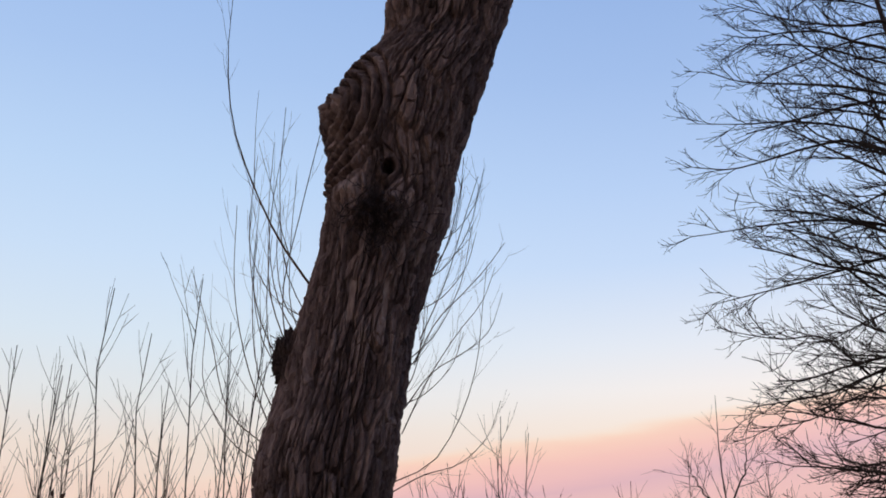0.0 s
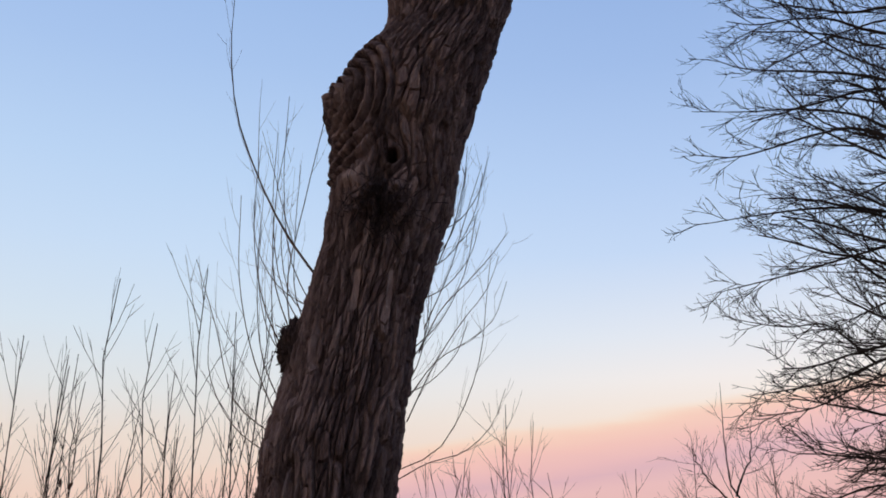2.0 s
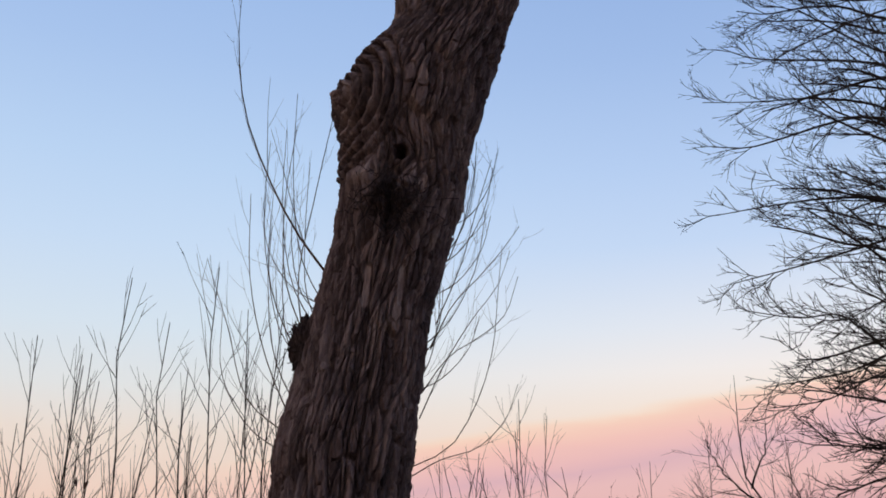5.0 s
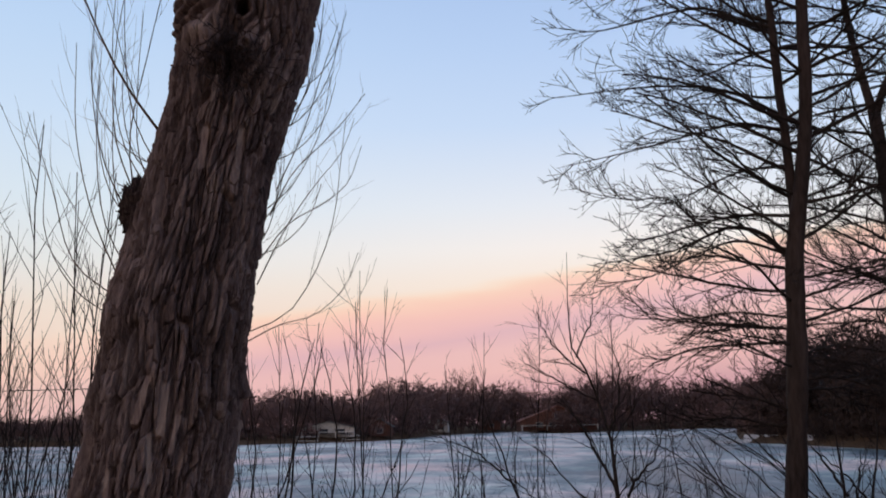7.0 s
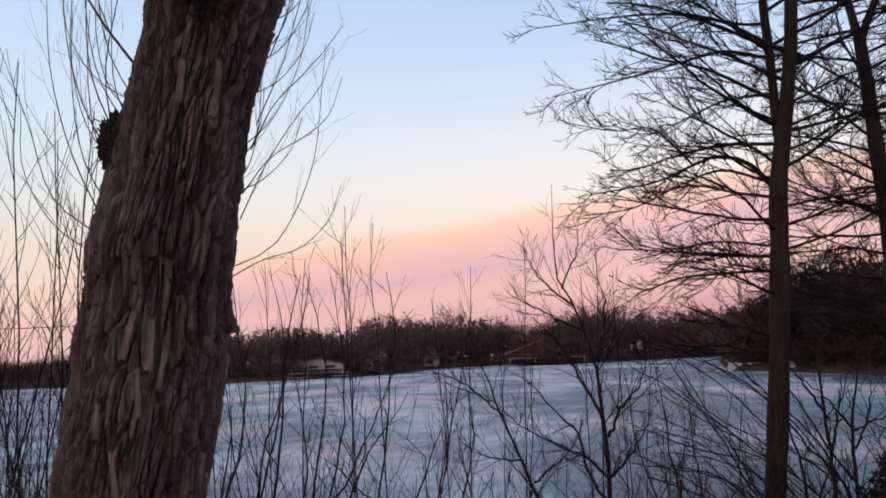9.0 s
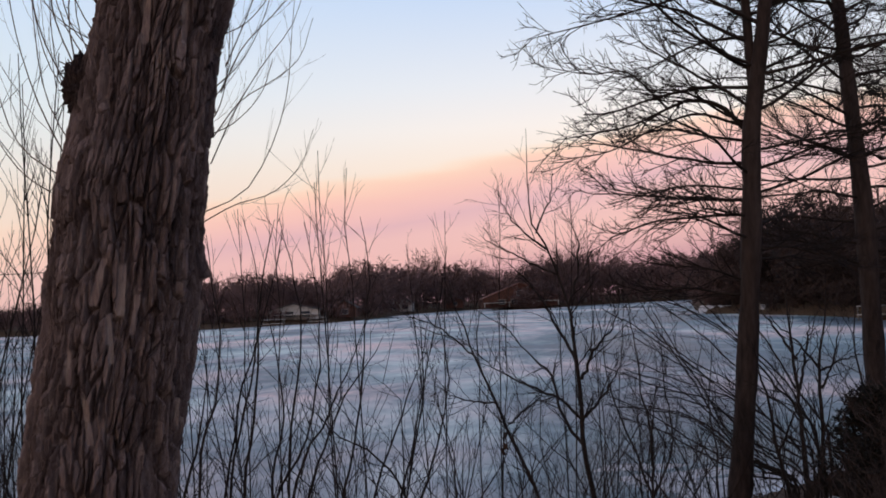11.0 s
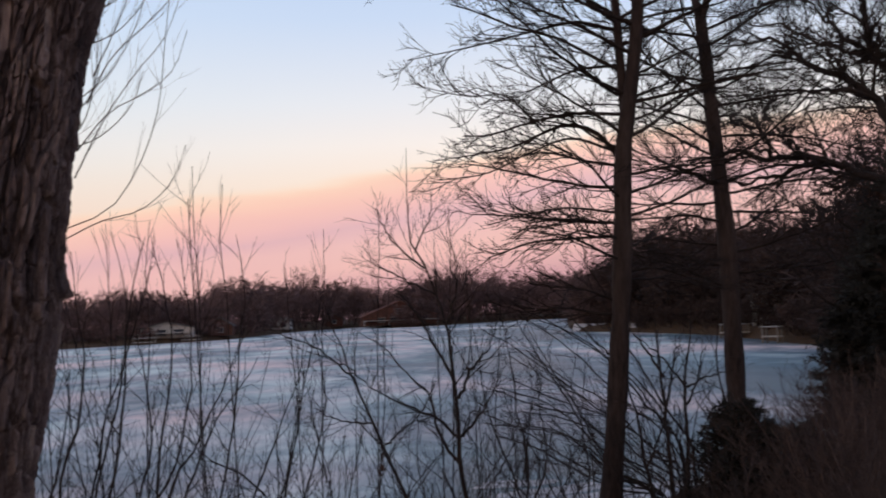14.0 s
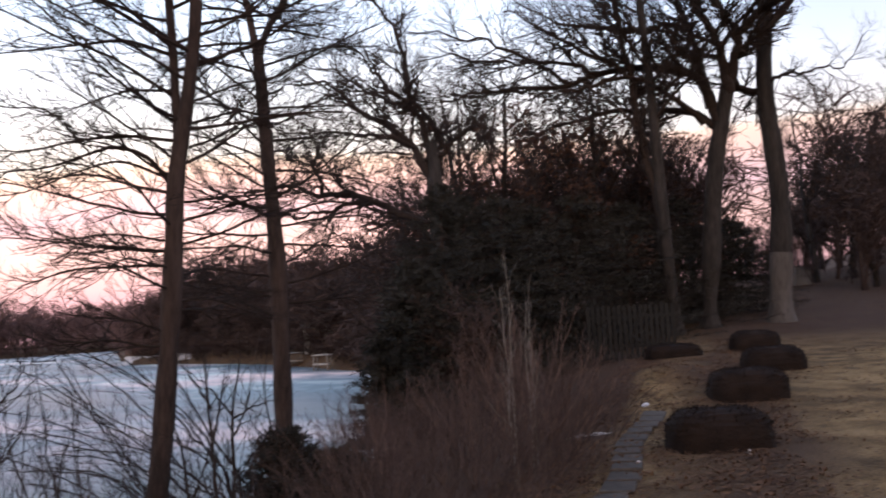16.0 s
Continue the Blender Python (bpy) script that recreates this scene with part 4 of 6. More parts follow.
lakeside_tree(
    "bare_tree", "bare tree forking high up, standing by an evergreen shrub",
    [(4.9, 10.45, -0.3, 0.15), (4.88, 10.47, 0.27, 0.125), (4.88, 10.47, 1.18, 0.112), (4.87, 10.47, 2.59, 0.105), (4.82, 10.5, 3.74, 0.092), (4.78, 10.51, 4.61, 0.08), (4.75, 10.53, 5.17, 0.075)],
    [[(4.75, 10.53, 5.1, 0.05), (4.88, 10.47, 5.5, 0.045), (5.09, 10.37, 5.87, 0.042), (5.5, 10.3, 7.5, 0.02), (5.6, 10.2, 8.8, 0.008)],
     [(4.75, 10.53, 5.1, 0.055), (4.69, 10.55, 5.5, 0.05), (4.64, 10.58, 5.87, 0.046), (4.5, 10.6, 7.6, 0.025), (4.4, 10.7, 9.0, 0.008)]],
    [],
    ring_heads(11, 0.42, 0.66, 1.4, 0.05, (270, 100, 250, 80)) + ring_heads(22, 0.62, 0.98, 1.7, 0.25, (265, 95, 285, 110, 240, 70)),
    ring_heads(20, 0.03, 0.95, 1.7, 0.35, (265, 90, 280, 120, 250, 60, 300)), 22, (10, 0.76, 4, 0.4, 3, 0.17))


# ---- oaks ----
def oak(label, trunk, limbs, seed, dens, extra=(), sides=16, pale=0.0):
    rng = np.random.default_rng(seed)
    base = stand(trunk[0][0], trunk[0][1])
    tree = thing("oak_tree", base, label, "tree", "oaks on the lawn")
    P, R = line_of([(trunk[0][0], trunk[0][1], base[2], trunk[0][3] * 1.35)] + list(trunk), base, 30)
    part("trunk", tubes(P, R * (1 + 0.04 * rng.normal(size=R.shape)), sides), M_OAK, tree)
    if pale:
        low = P[:, :, 2] < pale
        n = int(low.sum())
        part("pale_bark", tubes(P[:, :n], R[:, :n] * 1.03 + 0.004, sides), M_PALEBARK, tree, "pale grey worn bark near the ground")
    for pts in limbs:
        LP, LR = line_of(pts, base, 18)
        LP = LP + rng.normal(size=LP.shape) * 0.04
        part("limb", join([tubes(LP, LR, 8)] + twiggery(rng, LP, LR, *dens, rise=0.05, rmin=0.0042, angle=42, level=0.9)), M_TWIG, tree)
    limbs_on(rng, P, R, extra, tree, M_TWIG, 0.02, dens, 0.0042, 3.0)


oak("large bare oak with heavy spreading limbs over the lawn",
    tapered([(21.18, 16.97, 1.2), (21.29, 16.84, 2.99), (21.4, 16.69, 4.77), (21.55, 16.51, 6.23), (21.69, 16.32, 7.2), (21.79, 16.19, 7.93)], 0.29, 0.2),
    [tapered([(21.6, 16.44, 6.97), (21.56, 16.62, 7.59), (21.51, 16.82, 8.31), (21.53, 16.93, 9.02), (21.47, 17.15, 9.93), (21.39, 17.38, 10.78), (21.3, 17.62, 12.6)], 0.17, 0.06),
     tapered([(21.78, 16.19, 7.8), (21.63, 16.07, 8.46), (21.39, 16.05, 9.01), (21.09, 16.11, 9.56), (20.78, 16.19, 10.2), (20.48, 16.25, 11.8)], 0.18, 0.06),
     tapered([(21.79, 16.18, 7.85), (21.72, 15.8, 8.73), (21.63, 15.45, 9.24), (21.71, 14.85, 9.75), (21.86, 14.12, 10.01), (21.89, 13.56, 11.2)], 0.15, 0.05),
     tapered([(21.66, 15.5, 9.18), (21.59, 15.79, 9.78), (21.3, 16.01, 10.26), (21.01, 16.21, 11.4)], 0.1, 0.04),
     tapered([(21.51, 16.56, 7.4), (21.22, 16.66, 8.15), (20.81, 16.9, 8.5), (20.23, 17.33, 8.67), (19.52, 17.88, 8.68), (18.84, 18.36, 8.53), (18.14, 18.82, 8.32), (17.31, 19.36, 8.25), (16.58, 19.77, 8.19), (15.84, 20.15, 8.13)], 0.16, 0.03),
     tapered([(21.54, 16.52, 6.82), (21.4, 16.9, 7.22), (21.1, 17.46, 7.44), (20.67, 18.16, 7.65), (20.15, 18.92, 7.72), (19.58, 19.68, 7.63), (19.04, 20.38, 7.49), (18.6, 20.95, 7.35), (18.14, 21.5, 7.34)], 0.12, 0.03),
     tapered([(21.4, 16.75, 7.0), (20.76, 16.96, 7.51), (20.22, 17.09, 7.82), (19.48, 17.44, 8.24), (18.7, 17.79, 8.25), (17.89, 18.13, 7.92), (16.86, 18.64, 7.86)], 0.11, 0.025),
     tapered([(19.52, 17.88, 8.68), (18.6, 18.08, 8.89), (18.02, 18.37, 9.15), (17.45, 18.65, 9.65), (16.86, 18.91, 9.97), (16.14, 19.26, 10.39)], 0.08, 0.02),
     tapered([(18.84, 18.36, 8.53), (18.11, 18.5, 8.78), (17.36, 18.86, 8.87), (16.59, 19.21, 8.84), (15.7, 19.63, 8.88), (14.8, 20.0, 9.03), (13.88, 20.34, 8.89)], 0.07, 0.015),
     tapered([(18.14, 18.82, 8.32), (17.46, 19.23, 8.82), (16.76, 19.62, 9.26), (16.17, 19.89, 9.59), (15.43, 20.26, 9.68), (14.69, 20.6, 9.85), (13.93, 20.91, 9.84)], 0.07, 0.015),
     tapered([(17.31, 19.36, 8.25), (16.66, 19.87, 8.14), (15.91, 20.23, 8.24), (15.32, 20.42, 7.98), (14.75, 20.6, 7.85), (13.98, 20.88, 7.91)], 0.06, 0.015),
     tapered([(21.47, 17.1, 9.83), (20.7, 17.3, 9.95), (19.93, 17.93, 9.78), (19.15, 18.52, 10.02), (18.45, 18.98, 10.15), (17.75, 19.41, 10.43), (17.17, 19.7, 10.86)], 0.09, 0.02)],
    31, (15, 2.3, 9, 1.1, 4, 0.5))
oak("bare oak with a pale patch low on its trunk",
    tapered([(23.1, 15.95, 1.5), (23.15, 15.88, 2.56), (23.21, 15.8, 3.87), (23.23, 15.77, 5.03), (23.2, 15.81, 6.04), (23.15, 15.88, 7.23), (23.15, 15.88, 8.42), (23.21, 15.8, 9.6), (23.27, 15.71, 10.44), (23.4, 15.5, 13.0)], 0.33, 0.2),
    [tapered([(23.22, 15.77, 8.0), (23.18, 15.48, 8.23), (23.23, 15.05, 8.21), (23.22, 14.69, 8.08), (23.19, 14.37, 7.54), (23.07, 14.17, 7.0)], 0.065, 0.02),
     tapered([(23.22, 14.69, 8.08), (23.55, 14.35, 8.26), (23.84, 13.85, 8.13), (24.0, 13.58, 8.48), (24.17, 13.29, 8.98)], 0.035, 0.012),
     tapered([(23.23, 15.76, 9.5), (23.43, 15.47, 10.13), (23.66, 15.11, 10.48), (23.94, 14.67, 11.22), (24.3, 14.0, 12.4)], 0.15, 0.05),
     tapered([(23.15, 15.88, 7.65), (23.02, 16.07, 7.91), (22.8, 16.39, 8.03), (22.57, 16.7, 8.19)], 0.12, 0.09)],
    32, (8, 1.4, 6, 0.7, 3, 0.35), ring_heads(5, 0.8, 0.97, 3.0, 0.5), pale=2.2)
oak("slimmer bare oak standing behind the shrubs",
    tapered([(19.75, 17.02, 1.2), (19.69, 17.08, 3.18), (19.65, 17.14, 6.4), (19.62, 17.16, 8.03), (19.54, 17.26, 10.53), (19.4, 17.4, 14.0)], 0.22, 0.07),
    [tapered([(19.65, 17.2, 3.99), (19.47, 17.41, 6.27), (19.38, 17.52, 7.59), (19.27, 17.63, 8.77), (19.17, 17.74, 9.95), (19.0, 17.9, 12.0)], 0.13, 0.07)],
    33, (13, 2.3, 8, 1.05, 3, 0.48), ring_heads(14, 0.45, 0.97, 3.0, 0.8))
oak("bare oak reaching crooked limbs out over the water",
    tapered([(12.6, 17.5, 0.4), (12.55, 17.53, 2.2), (12.5, 17.56, 3.24), (12.43, 17.61, 4.2), (12.37, 17.65, 4.89), (12.36, 17.67, 5.44), (12.33, 17.72, 5.95)], 0.26, 0.12),
    [tapered([(12.45, 17.6, 3.8), (11.86, 17.87, 4.11), (11.42, 18.02, 4.3), (10.92, 18.2, 4.6), (10.41, 18.36, 4.69), (9.84, 18.55, 4.72), (9.4, 18.65, 4.86), (8.95, 18.75, 4.92), (8.5, 18.83, 4.85), (7.99, 18.93, 4.72)], 0.11, 0.02),
     tapered([(10.92, 18.2, 4.6), (10.27, 18.13, 4.45), (9.86, 18.21, 4.28), (9.35, 18.34, 4.22), (8.85, 18.46, 4.2), (8.24, 18.6, 4.3)], 0.06, 0.015),
     tapered([(9.84, 18.55, 4.71), (9.61, 18.26, 5.0), (9.43, 18.22, 5.24), (9.2, 18.2, 5.36), (8.81, 18.25, 5.47), (8.43, 18.3, 5.43)], 0.05, 0.012),
     tapered([(9.45, 18.24, 5.22), (9.65, 18.37, 5.67), (9.78, 18.3, 5.91), (9.61, 18.39, 6.07)], 0.03, 0.01),
     tapered([(12.34, 17.68, 4.7), (12.11, 17.92, 5.6), (11.97, 18.09, 5.98), (11.73, 18.32, 6.35), (11.31, 18.66, 6.67), (10.94, 18.96, 6.96), (10.81, 19.11, 7.36), (10.55, 19.33, 7.6), (10.16, 19.61, 7.68), (9.69, 19.92, 7.66)], 0.11, 0.02),
     tapered([(12.0, 18.0, 5.85), (11.44, 17.88, 6.06), (10.8, 18.11, 6.06), (10.17, 18.32, 6.15), (9.64, 18.45, 6.09), (8.9, 18.67, 6.18), (8.17, 18.85, 6.38)], 0.05, 0.012),
     tapered([(12.35, 17.7, 5.7), (12.35, 17.8, 6.01), (12.27, 18.0, 6.54), (12.08, 18.25, 6.93), (12.2, 18.31, 7.52), (12.23, 18.42, 8.06), (12.14, 18.62, 8.68), (12.05, 18.81, 9.38), (11.76, 19.12, 9.8), (11.34, 19.5, 10.15)], 0.1, 0.025),
     tapered([(12.08, 18.22, 6.9), (11.7, 18.3, 7.33), (11.51, 18.62, 7.67), (11.43, 18.86, 8.01), (11.35, 19.11, 8.42), (10.95, 19.53, 8.68), (10.41, 20.01, 8.7)], 0.055, 0.015),
     tapered([(12.1, 18.22, 6.88), (11.72, 18.49, 7.09), (11.38, 18.85, 7.36), (11.04, 19.21, 7.7), (10.87, 19.45, 7.96), (10.45, 19.84, 8.08), (10.02, 20.2, 8.35)], 0.055, 0.015),
     tapered([(12.35, 17.72, 5.6), (12.81, 17.84, 6.19), (12.66, 18.07, 6.58), (12.44, 18.34, 6.95), (12.6, 18.7, 8.0)], 0.07, 0.02),
     tapered([(12.36, 17.68, 5.5), (12.79, 17.11, 6.04), (12.99, 16.7, 6.18), (13.23, 16.26, 6.01)], 0.05, 0.015)],
    34, (16, 1.6, 9, 0.8, 3, 0.38))


# ---- evergreens ----
def conifer(name, at, height, spread, label, seed, skirt=0.08, branches=170, droop=-0.25, blades=34, spray=0.2, taper=0.75):
    """A trunk with whorls of drooping boughs, each bough fringed with needle sprays."""
    rng = np.random.default_rng(seed)
    base = stand(*at)
    tree = thing(name, base, label, "evergreen", "evergreens on the bank")
    P = np.stack([np.zeros(8), np.zeros(8), np.linspace(0, height, 8)], -1)[None]
    part("trunk", tubes(P, np.linspace(0.035 * height * 0.6, 0.01, 8)[None], 8), M_BARK, tree)
    t = skirt + (1 - skirt) * rng.random(branches) ** 1.15
    way = rng.random(branches) * 2 * np.pi
    reach = spread * (1 - t) ** taper * (0.6 + 0.65 * rng.random(branches)) + 0.12
    k = 6
    f = np.linspace(0, 1, k)
    BP = np.zeros((branches, k, 3))
    BP[:, :, 0] = np.sin(way)[:, None] * reach[:, None] * f
    BP[:, :, 1] = np.cos(way)[:, None] * reach[:, None] * f
    BP[:, :, 2] = t[:, None] * height + reach[:, None] * (droop * f + 0.22 * f**2)[None]
    BP += rng.normal(size=BP.shape) * 0.03 * f[None, :, None]
    BR = np.linspace(0.018, 0.005, k)[None] * np.ones((branches, 1))
    tagged(part("bough_mass", tubes(BP, BR, 3), M_TWIG, tree), kind="stuff")
    S, _ = spawn(rng, BP, BR, blades * 2, spray, 55, -0.03, 0.12, 3, 0.1, 1.0, 0.6, 0.003, shrink=0.3)
    m = len(S)
    side = np.cross(S[:, 2] - S[:, 0], rng.normal(size=(m, 3)))
    side /= np.linalg.norm(side, axis=1, keepdims=True) + 1e-9
    wide = spray * (0.04 + 0.05 * rng.random(m))[:, None]
    V = np.stack([S[:, 0] - side * wide * 0.4, S[:, 1] - side * wide, S[:, 2], S[:, 1] + side * wide], 1)
    tagged(part("needles", (V.reshape(-1, 3), np.arange(m * 4).reshape(-1, 4)), M_NEEDLE, tree, smooth=False), kind="stuff")


for k, (az, dist, tip, spread, label) in enumerate((
        (36.6, 24.0, 8.2, 1.5, "broad dark spruce with boughs down to the ground"), (39.0, 21.5, 8.0, 2.2, "dark dense spruce at the edge of the lawn"),
        (40.6, 22.5, 7.2, 2.5, "dark dense spruce in a row of evergreens"), (43.6, 24.5, 7.6, 2.6, "dark spruce in front of the oaks"),
        (46.6, 26.5, 6.8, 2.6, "wide dark spruce behind the oak trunks"), (49.6, 28.5, 7.0, 2.6, "wide dark spruce behind the oak trunks"),
        (52.6, 31.0, 5.4, 2.2, "small spruce between the oak trunks"), (35.2, 19.6, 8.8, 1.7, "tall dark spruce standing near the water"),
        (33.3, 18.5, 4.2, 1.2, "low dark spruce at the water's edge"), (31.9, 17.6, 0.9, 0.9, "low dark spruce at the water's edge"))):
    ex, ey = dist * math.sin(radians(az)), dist * math.cos(radians(az))
    conifer("spruce_tree", (ex, ey), 1.6 + dist * math.tan(radians(tip)) - float(land(ex, ey)), spread, label, 41 + k, branches=240, taper=0.5, blades=32, spray=0.19)
conifer("juniper_shrub", (3.7, 7.95), 1.1, 0.42, "dark upright juniper shrub at the foot of a tree", 47, 0.02, 330, 0.3, 30, 0.08, 0.7)
conifer("juniper_shrub", (4.05, 7.75), 0.78, 0.5, "low spreading dark juniper beside a taller one", 48, 0.02, 260, 0.3, 30, 0.08, 0.6)


# ---- more bare trees behind ----
def grove_tree(at, height, seed, limbs=13, leafy=0, mat=None):
    rng = np.random.default_rng(seed)
    base = stand(*at)
    tree = thing("bare_tree", base, "bare tree with crooked rising limbs and brown leaves still on" if leafy else "tall bare tree with a mass of fine grey-brown twigs", "tree", "grove behind the lawn")
    k = 12
    f = np.linspace(0, 1, k)
    P = np.stack([np.cumsum(rng.normal(size=k) * 0.12), np.cumsum(rng.normal(size=k) * 0.12), height * f], -1)[None]
    R = (0.02 * height * (1 - 0.88 * f))[None]
    part("trunk", tubes(P, R, 9), M_OAK, tree)
    ends = []
    for j in range(limbs):
        LP, LR = spawn(rng, P, R, 1, height * 0.42, 52, 0.1, 0.14, 8, 0.2 + 0.7 * j / limbs, 0.28 + 0.7 * j / limbs, 0.5, 0.02, 0.3, 0.4)
        P1, R1 = spawn(rng, LP, LR, 9, height * 0.16, 46, 0.07, 0.13, 4, 0.15, 0.98, 0.55, 0.01)
        P2, R2 = spawn(rng, P1, R1, 6 if leafy else 5, height * 0.085, 44, 0.06, 0.12, 3, 0.1, 0.98, 0.65, 0.008)
        P3, R3 = spawn(rng, P2, R2, 2, height * 0.045, 42, 0.05, 0.1, 2, 0.1, 0.98, 0.8, 0.007)
        part("limb", join([tubes(LP, LR, 6), tubes(P1, R1, 3), tubes(P2, R2, 3), tubes(P3, R3, 3)]), mat or M_TWIG, tree)
        ends.append(P3[:, -1])
    if leafy:
        e = np.concatenate(ends)
        e = e[rng.integers(len(e), size=leafy)] + rng.normal(size=(leafy, 3)) * 0.05
        d = rng.normal(size=(leafy, 2, 3))
        d /= np.linalg.norm(d, axis=2, keepdims=True)
        V = np.stack([e - d[:, 0] * 0.07, e + d[:, 1] * 0.04, e + d[:, 0] * 0.07, e - d[:, 1] * 0.04], 1)
        part("leaves", (V.reshape(-1, 3), np.arange(leafy * 4).reshape(-1, 4)), M_DEADLEAF, tree, "dry red-brown leaves", smooth=False)


# way, distance, height of the tip above the eye's level in degrees, leaves still on
for i, (az, dist, tip, leafy) in enumerate(((33.4, 30, 8.0, 0), (36.2, 27, 14.0, 0), (37.6, 30, 15.0, 0), (39.4, 27, 16.5, 0), (44.6, 28, 16.0, 0), (49.8, 34, 17.0, 0), (33.6, 27, 10.0, 300), (35.0, 29, 11.0, 600), (36.6, 25, 11, 700), (38.5, 27, 11.5, 1100), (41.0, 25, 12, 1500), (43.4, 29, 13, 1700), (45.8, 27, 12, 1600), (48.4, 31, 13, 1500), (51.0, 33, 10, 900),
                                            (52.6, 40, 9.0, 500), (57.6, 44, 11.5, 0), (59.2, 46, 10.5, 0), (60.6, 40, 10.5, 300), (62.0, 44, 12.0, 0), (63.4, 40, 12.5, 0), (65.5, 38, 11, 0), (27.5, 110, 4.6, 0), (30.5, 90, 5.5, 0))):
    gx, gy = dist * math.sin(radians(az)), dist * math.cos(radians(az))
    grove_tree((gx, gy), 1.6 + dist * math.tan(radians(tip)) - float(land(gx, gy)), 400 + i, 9, leafy)

# ---- saplings and brush on the bank ----
def sapling_kind(seed, height, stems, spread, mat, name, label, category, twigs=(9, 0.5, 3, 0.2), r0=0.0055, rmin=0.0017, bend=0.018, rise=0.1, angle=30, group="brush on the bank"):
    """A clump of stems from one root, each stem a part with its own twigs."""
    rng = np.random.default_rng(seed)
    ob = thing(name, (0, 0, -50), label, category, group)
    for j in range(stems):
        h = height * (1 if j == 0 else 0.55 + 0.4 * rng.random())
        a = rng.random() * 2 * np.pi
        out_ = spread * (0.2 if j == 0 else 0.4 + 0.6 * rng.random())
        k = 9
        f = np.linspace(0, 1, k)
        P = np.stack([np.cos(a) * (0.05 + out_ * f**1.2), np.sin(a) * (0.05 + out_ * f**1.2), h * f], -1) + rng.normal(size=(k, 3)) * bend * f[:, None] * height
        R = np.linspace(r0, rmin, k)
        P, R = P[None], R[None]
        P1, R1 = spawn(rng, P, R, twigs[0], twigs[1] * h / 2.5, angle, rise, 0.05, 4, 0.22, 0.96, 0.55, rmin)
        P2, R2 = spawn(rng, P1, R1, twigs[2], twigs[3] * h / 2.5, angle, rise, 0.05, 2, 0.2, 0.95, 0.7, rmin * 0.8)
        part("stem", tubes(P, R, 5), mat, ob)
        tagged(part("twig_spray", join([tubes(P1, R1, 3), tubes(P2, R2, 3)]), mat, ob), kind="stuff")
    return ob


def plant(kind, az, dist, height_ratio=1.0, turn=0.0, wide=None):
    a = radians(az)
    x, y = dist * math.sin(a), dist * math.cos(a)
    c = copy_thing(kind, pose(x, y, float(land(x, y)) - 0.04, 0, 0, turn))
    c.scale = (wide or height_ratio, wide or height_ratio, height_ratio)
    return c


rb = np.random.default_rng(77)
KINDS = [sapling_kind(100 + i, 3.0, (2, 3, 2, 3)[i], 0.5, M_TWIG, "sapling", "thin bare sapling with upright twigs on the bank", "sapling", (22, 0.5, 1, 0.16), 0.0066, 0.0021, bend=0.004, rise=0.12, angle=30) for i in range(4)]
LOW = [sapling_kind(120 + i, 1.7, 6, 0.6, M_TWIG, "bare_shrub", "low bare shrub of dark thin stems", "shrub", (10, 0.75, 4, 0.35), 0.006, 0.002, angle=38) for i in range(3)]
DRY = [sapling_kind(140 + i, 1.5, 9, 1.15, M_BRUSH, "dry_shrub", "dense reddish-brown dry shrub", "shrub", (9, 0.8, 2, 0.35), 0.0055, 0.0023, angle=38) for i in range(3)]
PALE = sapling_kind(160, 2.7, 2, 0.12, M_FENCE, "pale_shrub", "tall pale-stemmed bare shrub among dry brush", "shrub", (19, 0.5, 2, 0.18), 0.0085, 0.0026, bend=0.008, angle=24)
FAN = sapling_kind(165, 2.0, 15, 1.05, M_FANTWIG, "fan_shrub", "tall reddish-brown shrub fanning out from one root", "shrub", (12, 0.6, 2, 0.25), 0.008, 0.0024, bend=0.01, angle=26)
BOW = sapling_kind(170, 2.6, 5, 1.7, M_TWIG, "arching_shrub", "bare shrub with long arching branches", "shrub", (14, 0.9, 5, 0.45), 0.014, 0.0026, angle=34)


def top_height(az, dist, el):
    """How tall a plant there must be for its tip to stand el degrees above the eye's level."""
    a = radians(az)
    return 1.6 + dist * math.tan(radians(el)) - float(land(dist * math.sin(a), dist * math.cos(a)))


# saplings that stand out: way, distance, height of the tip above the eye's level in degrees
for az, dist, el in ((-6.9, 6.55, 10.3), (-4.9, 7.9, 8.9), (-30.8, 6.5, 16.8), (-37.5, 6.2, 13.3), (-36.3, 7.0, 11.2), (-28.7, 6.8, 14.2), (-25.4, 6.0, 18.0), (-25.9, 7.4, 13.5), (-32.4, 7.6, 10.5), (-33.6, 6.6, 12.0),
                     (-23.5, 6.6, 15.0), (-27.4, 5.8, 12.0), (-34.8, 7.7, 8.5), (-21.5, 7.0, 13.0), (-12.4, 6.6, 6.6), (-1.1, 8.2, 5.9), (2.4, 8.4, 7.2), (7.0, 8.6, 7.2), (9.5, 8.6, 5.4), (-15.4, 6.4, 6.2), (-11.2, 6.6, 7.2)):
    plant(KINDS[int(rb.integers(4))], az, dist, top_height(az, dist, el) / 3.0, rb.random() * 360)
for i in range(27):
    az = -40 + (43 * (i + rb.random()) / 20 if i < 20 else 20 * (i - 20 + rb.random()) / 7)
    dist = 5.2 + 4.2 * rb.random()
    if -15 < az < 1:
        continue
    plant(KINDS[int(rb.integers(4))], az, dist, top_height(az, dist, (-3 if i < 20 else 4) + 9 * rb.random()) / 3.0, rb.random() * 360)
for i in range(10):
    az = -38 + 62 * (i + rb.random()) / 10
    dist = 6.0 + 5.0 * rb.random()
    plant(LOW[int(rb.integers(3))], az, dist, 0.7 + 0.5 * rb.random(), rb.random() * 360)
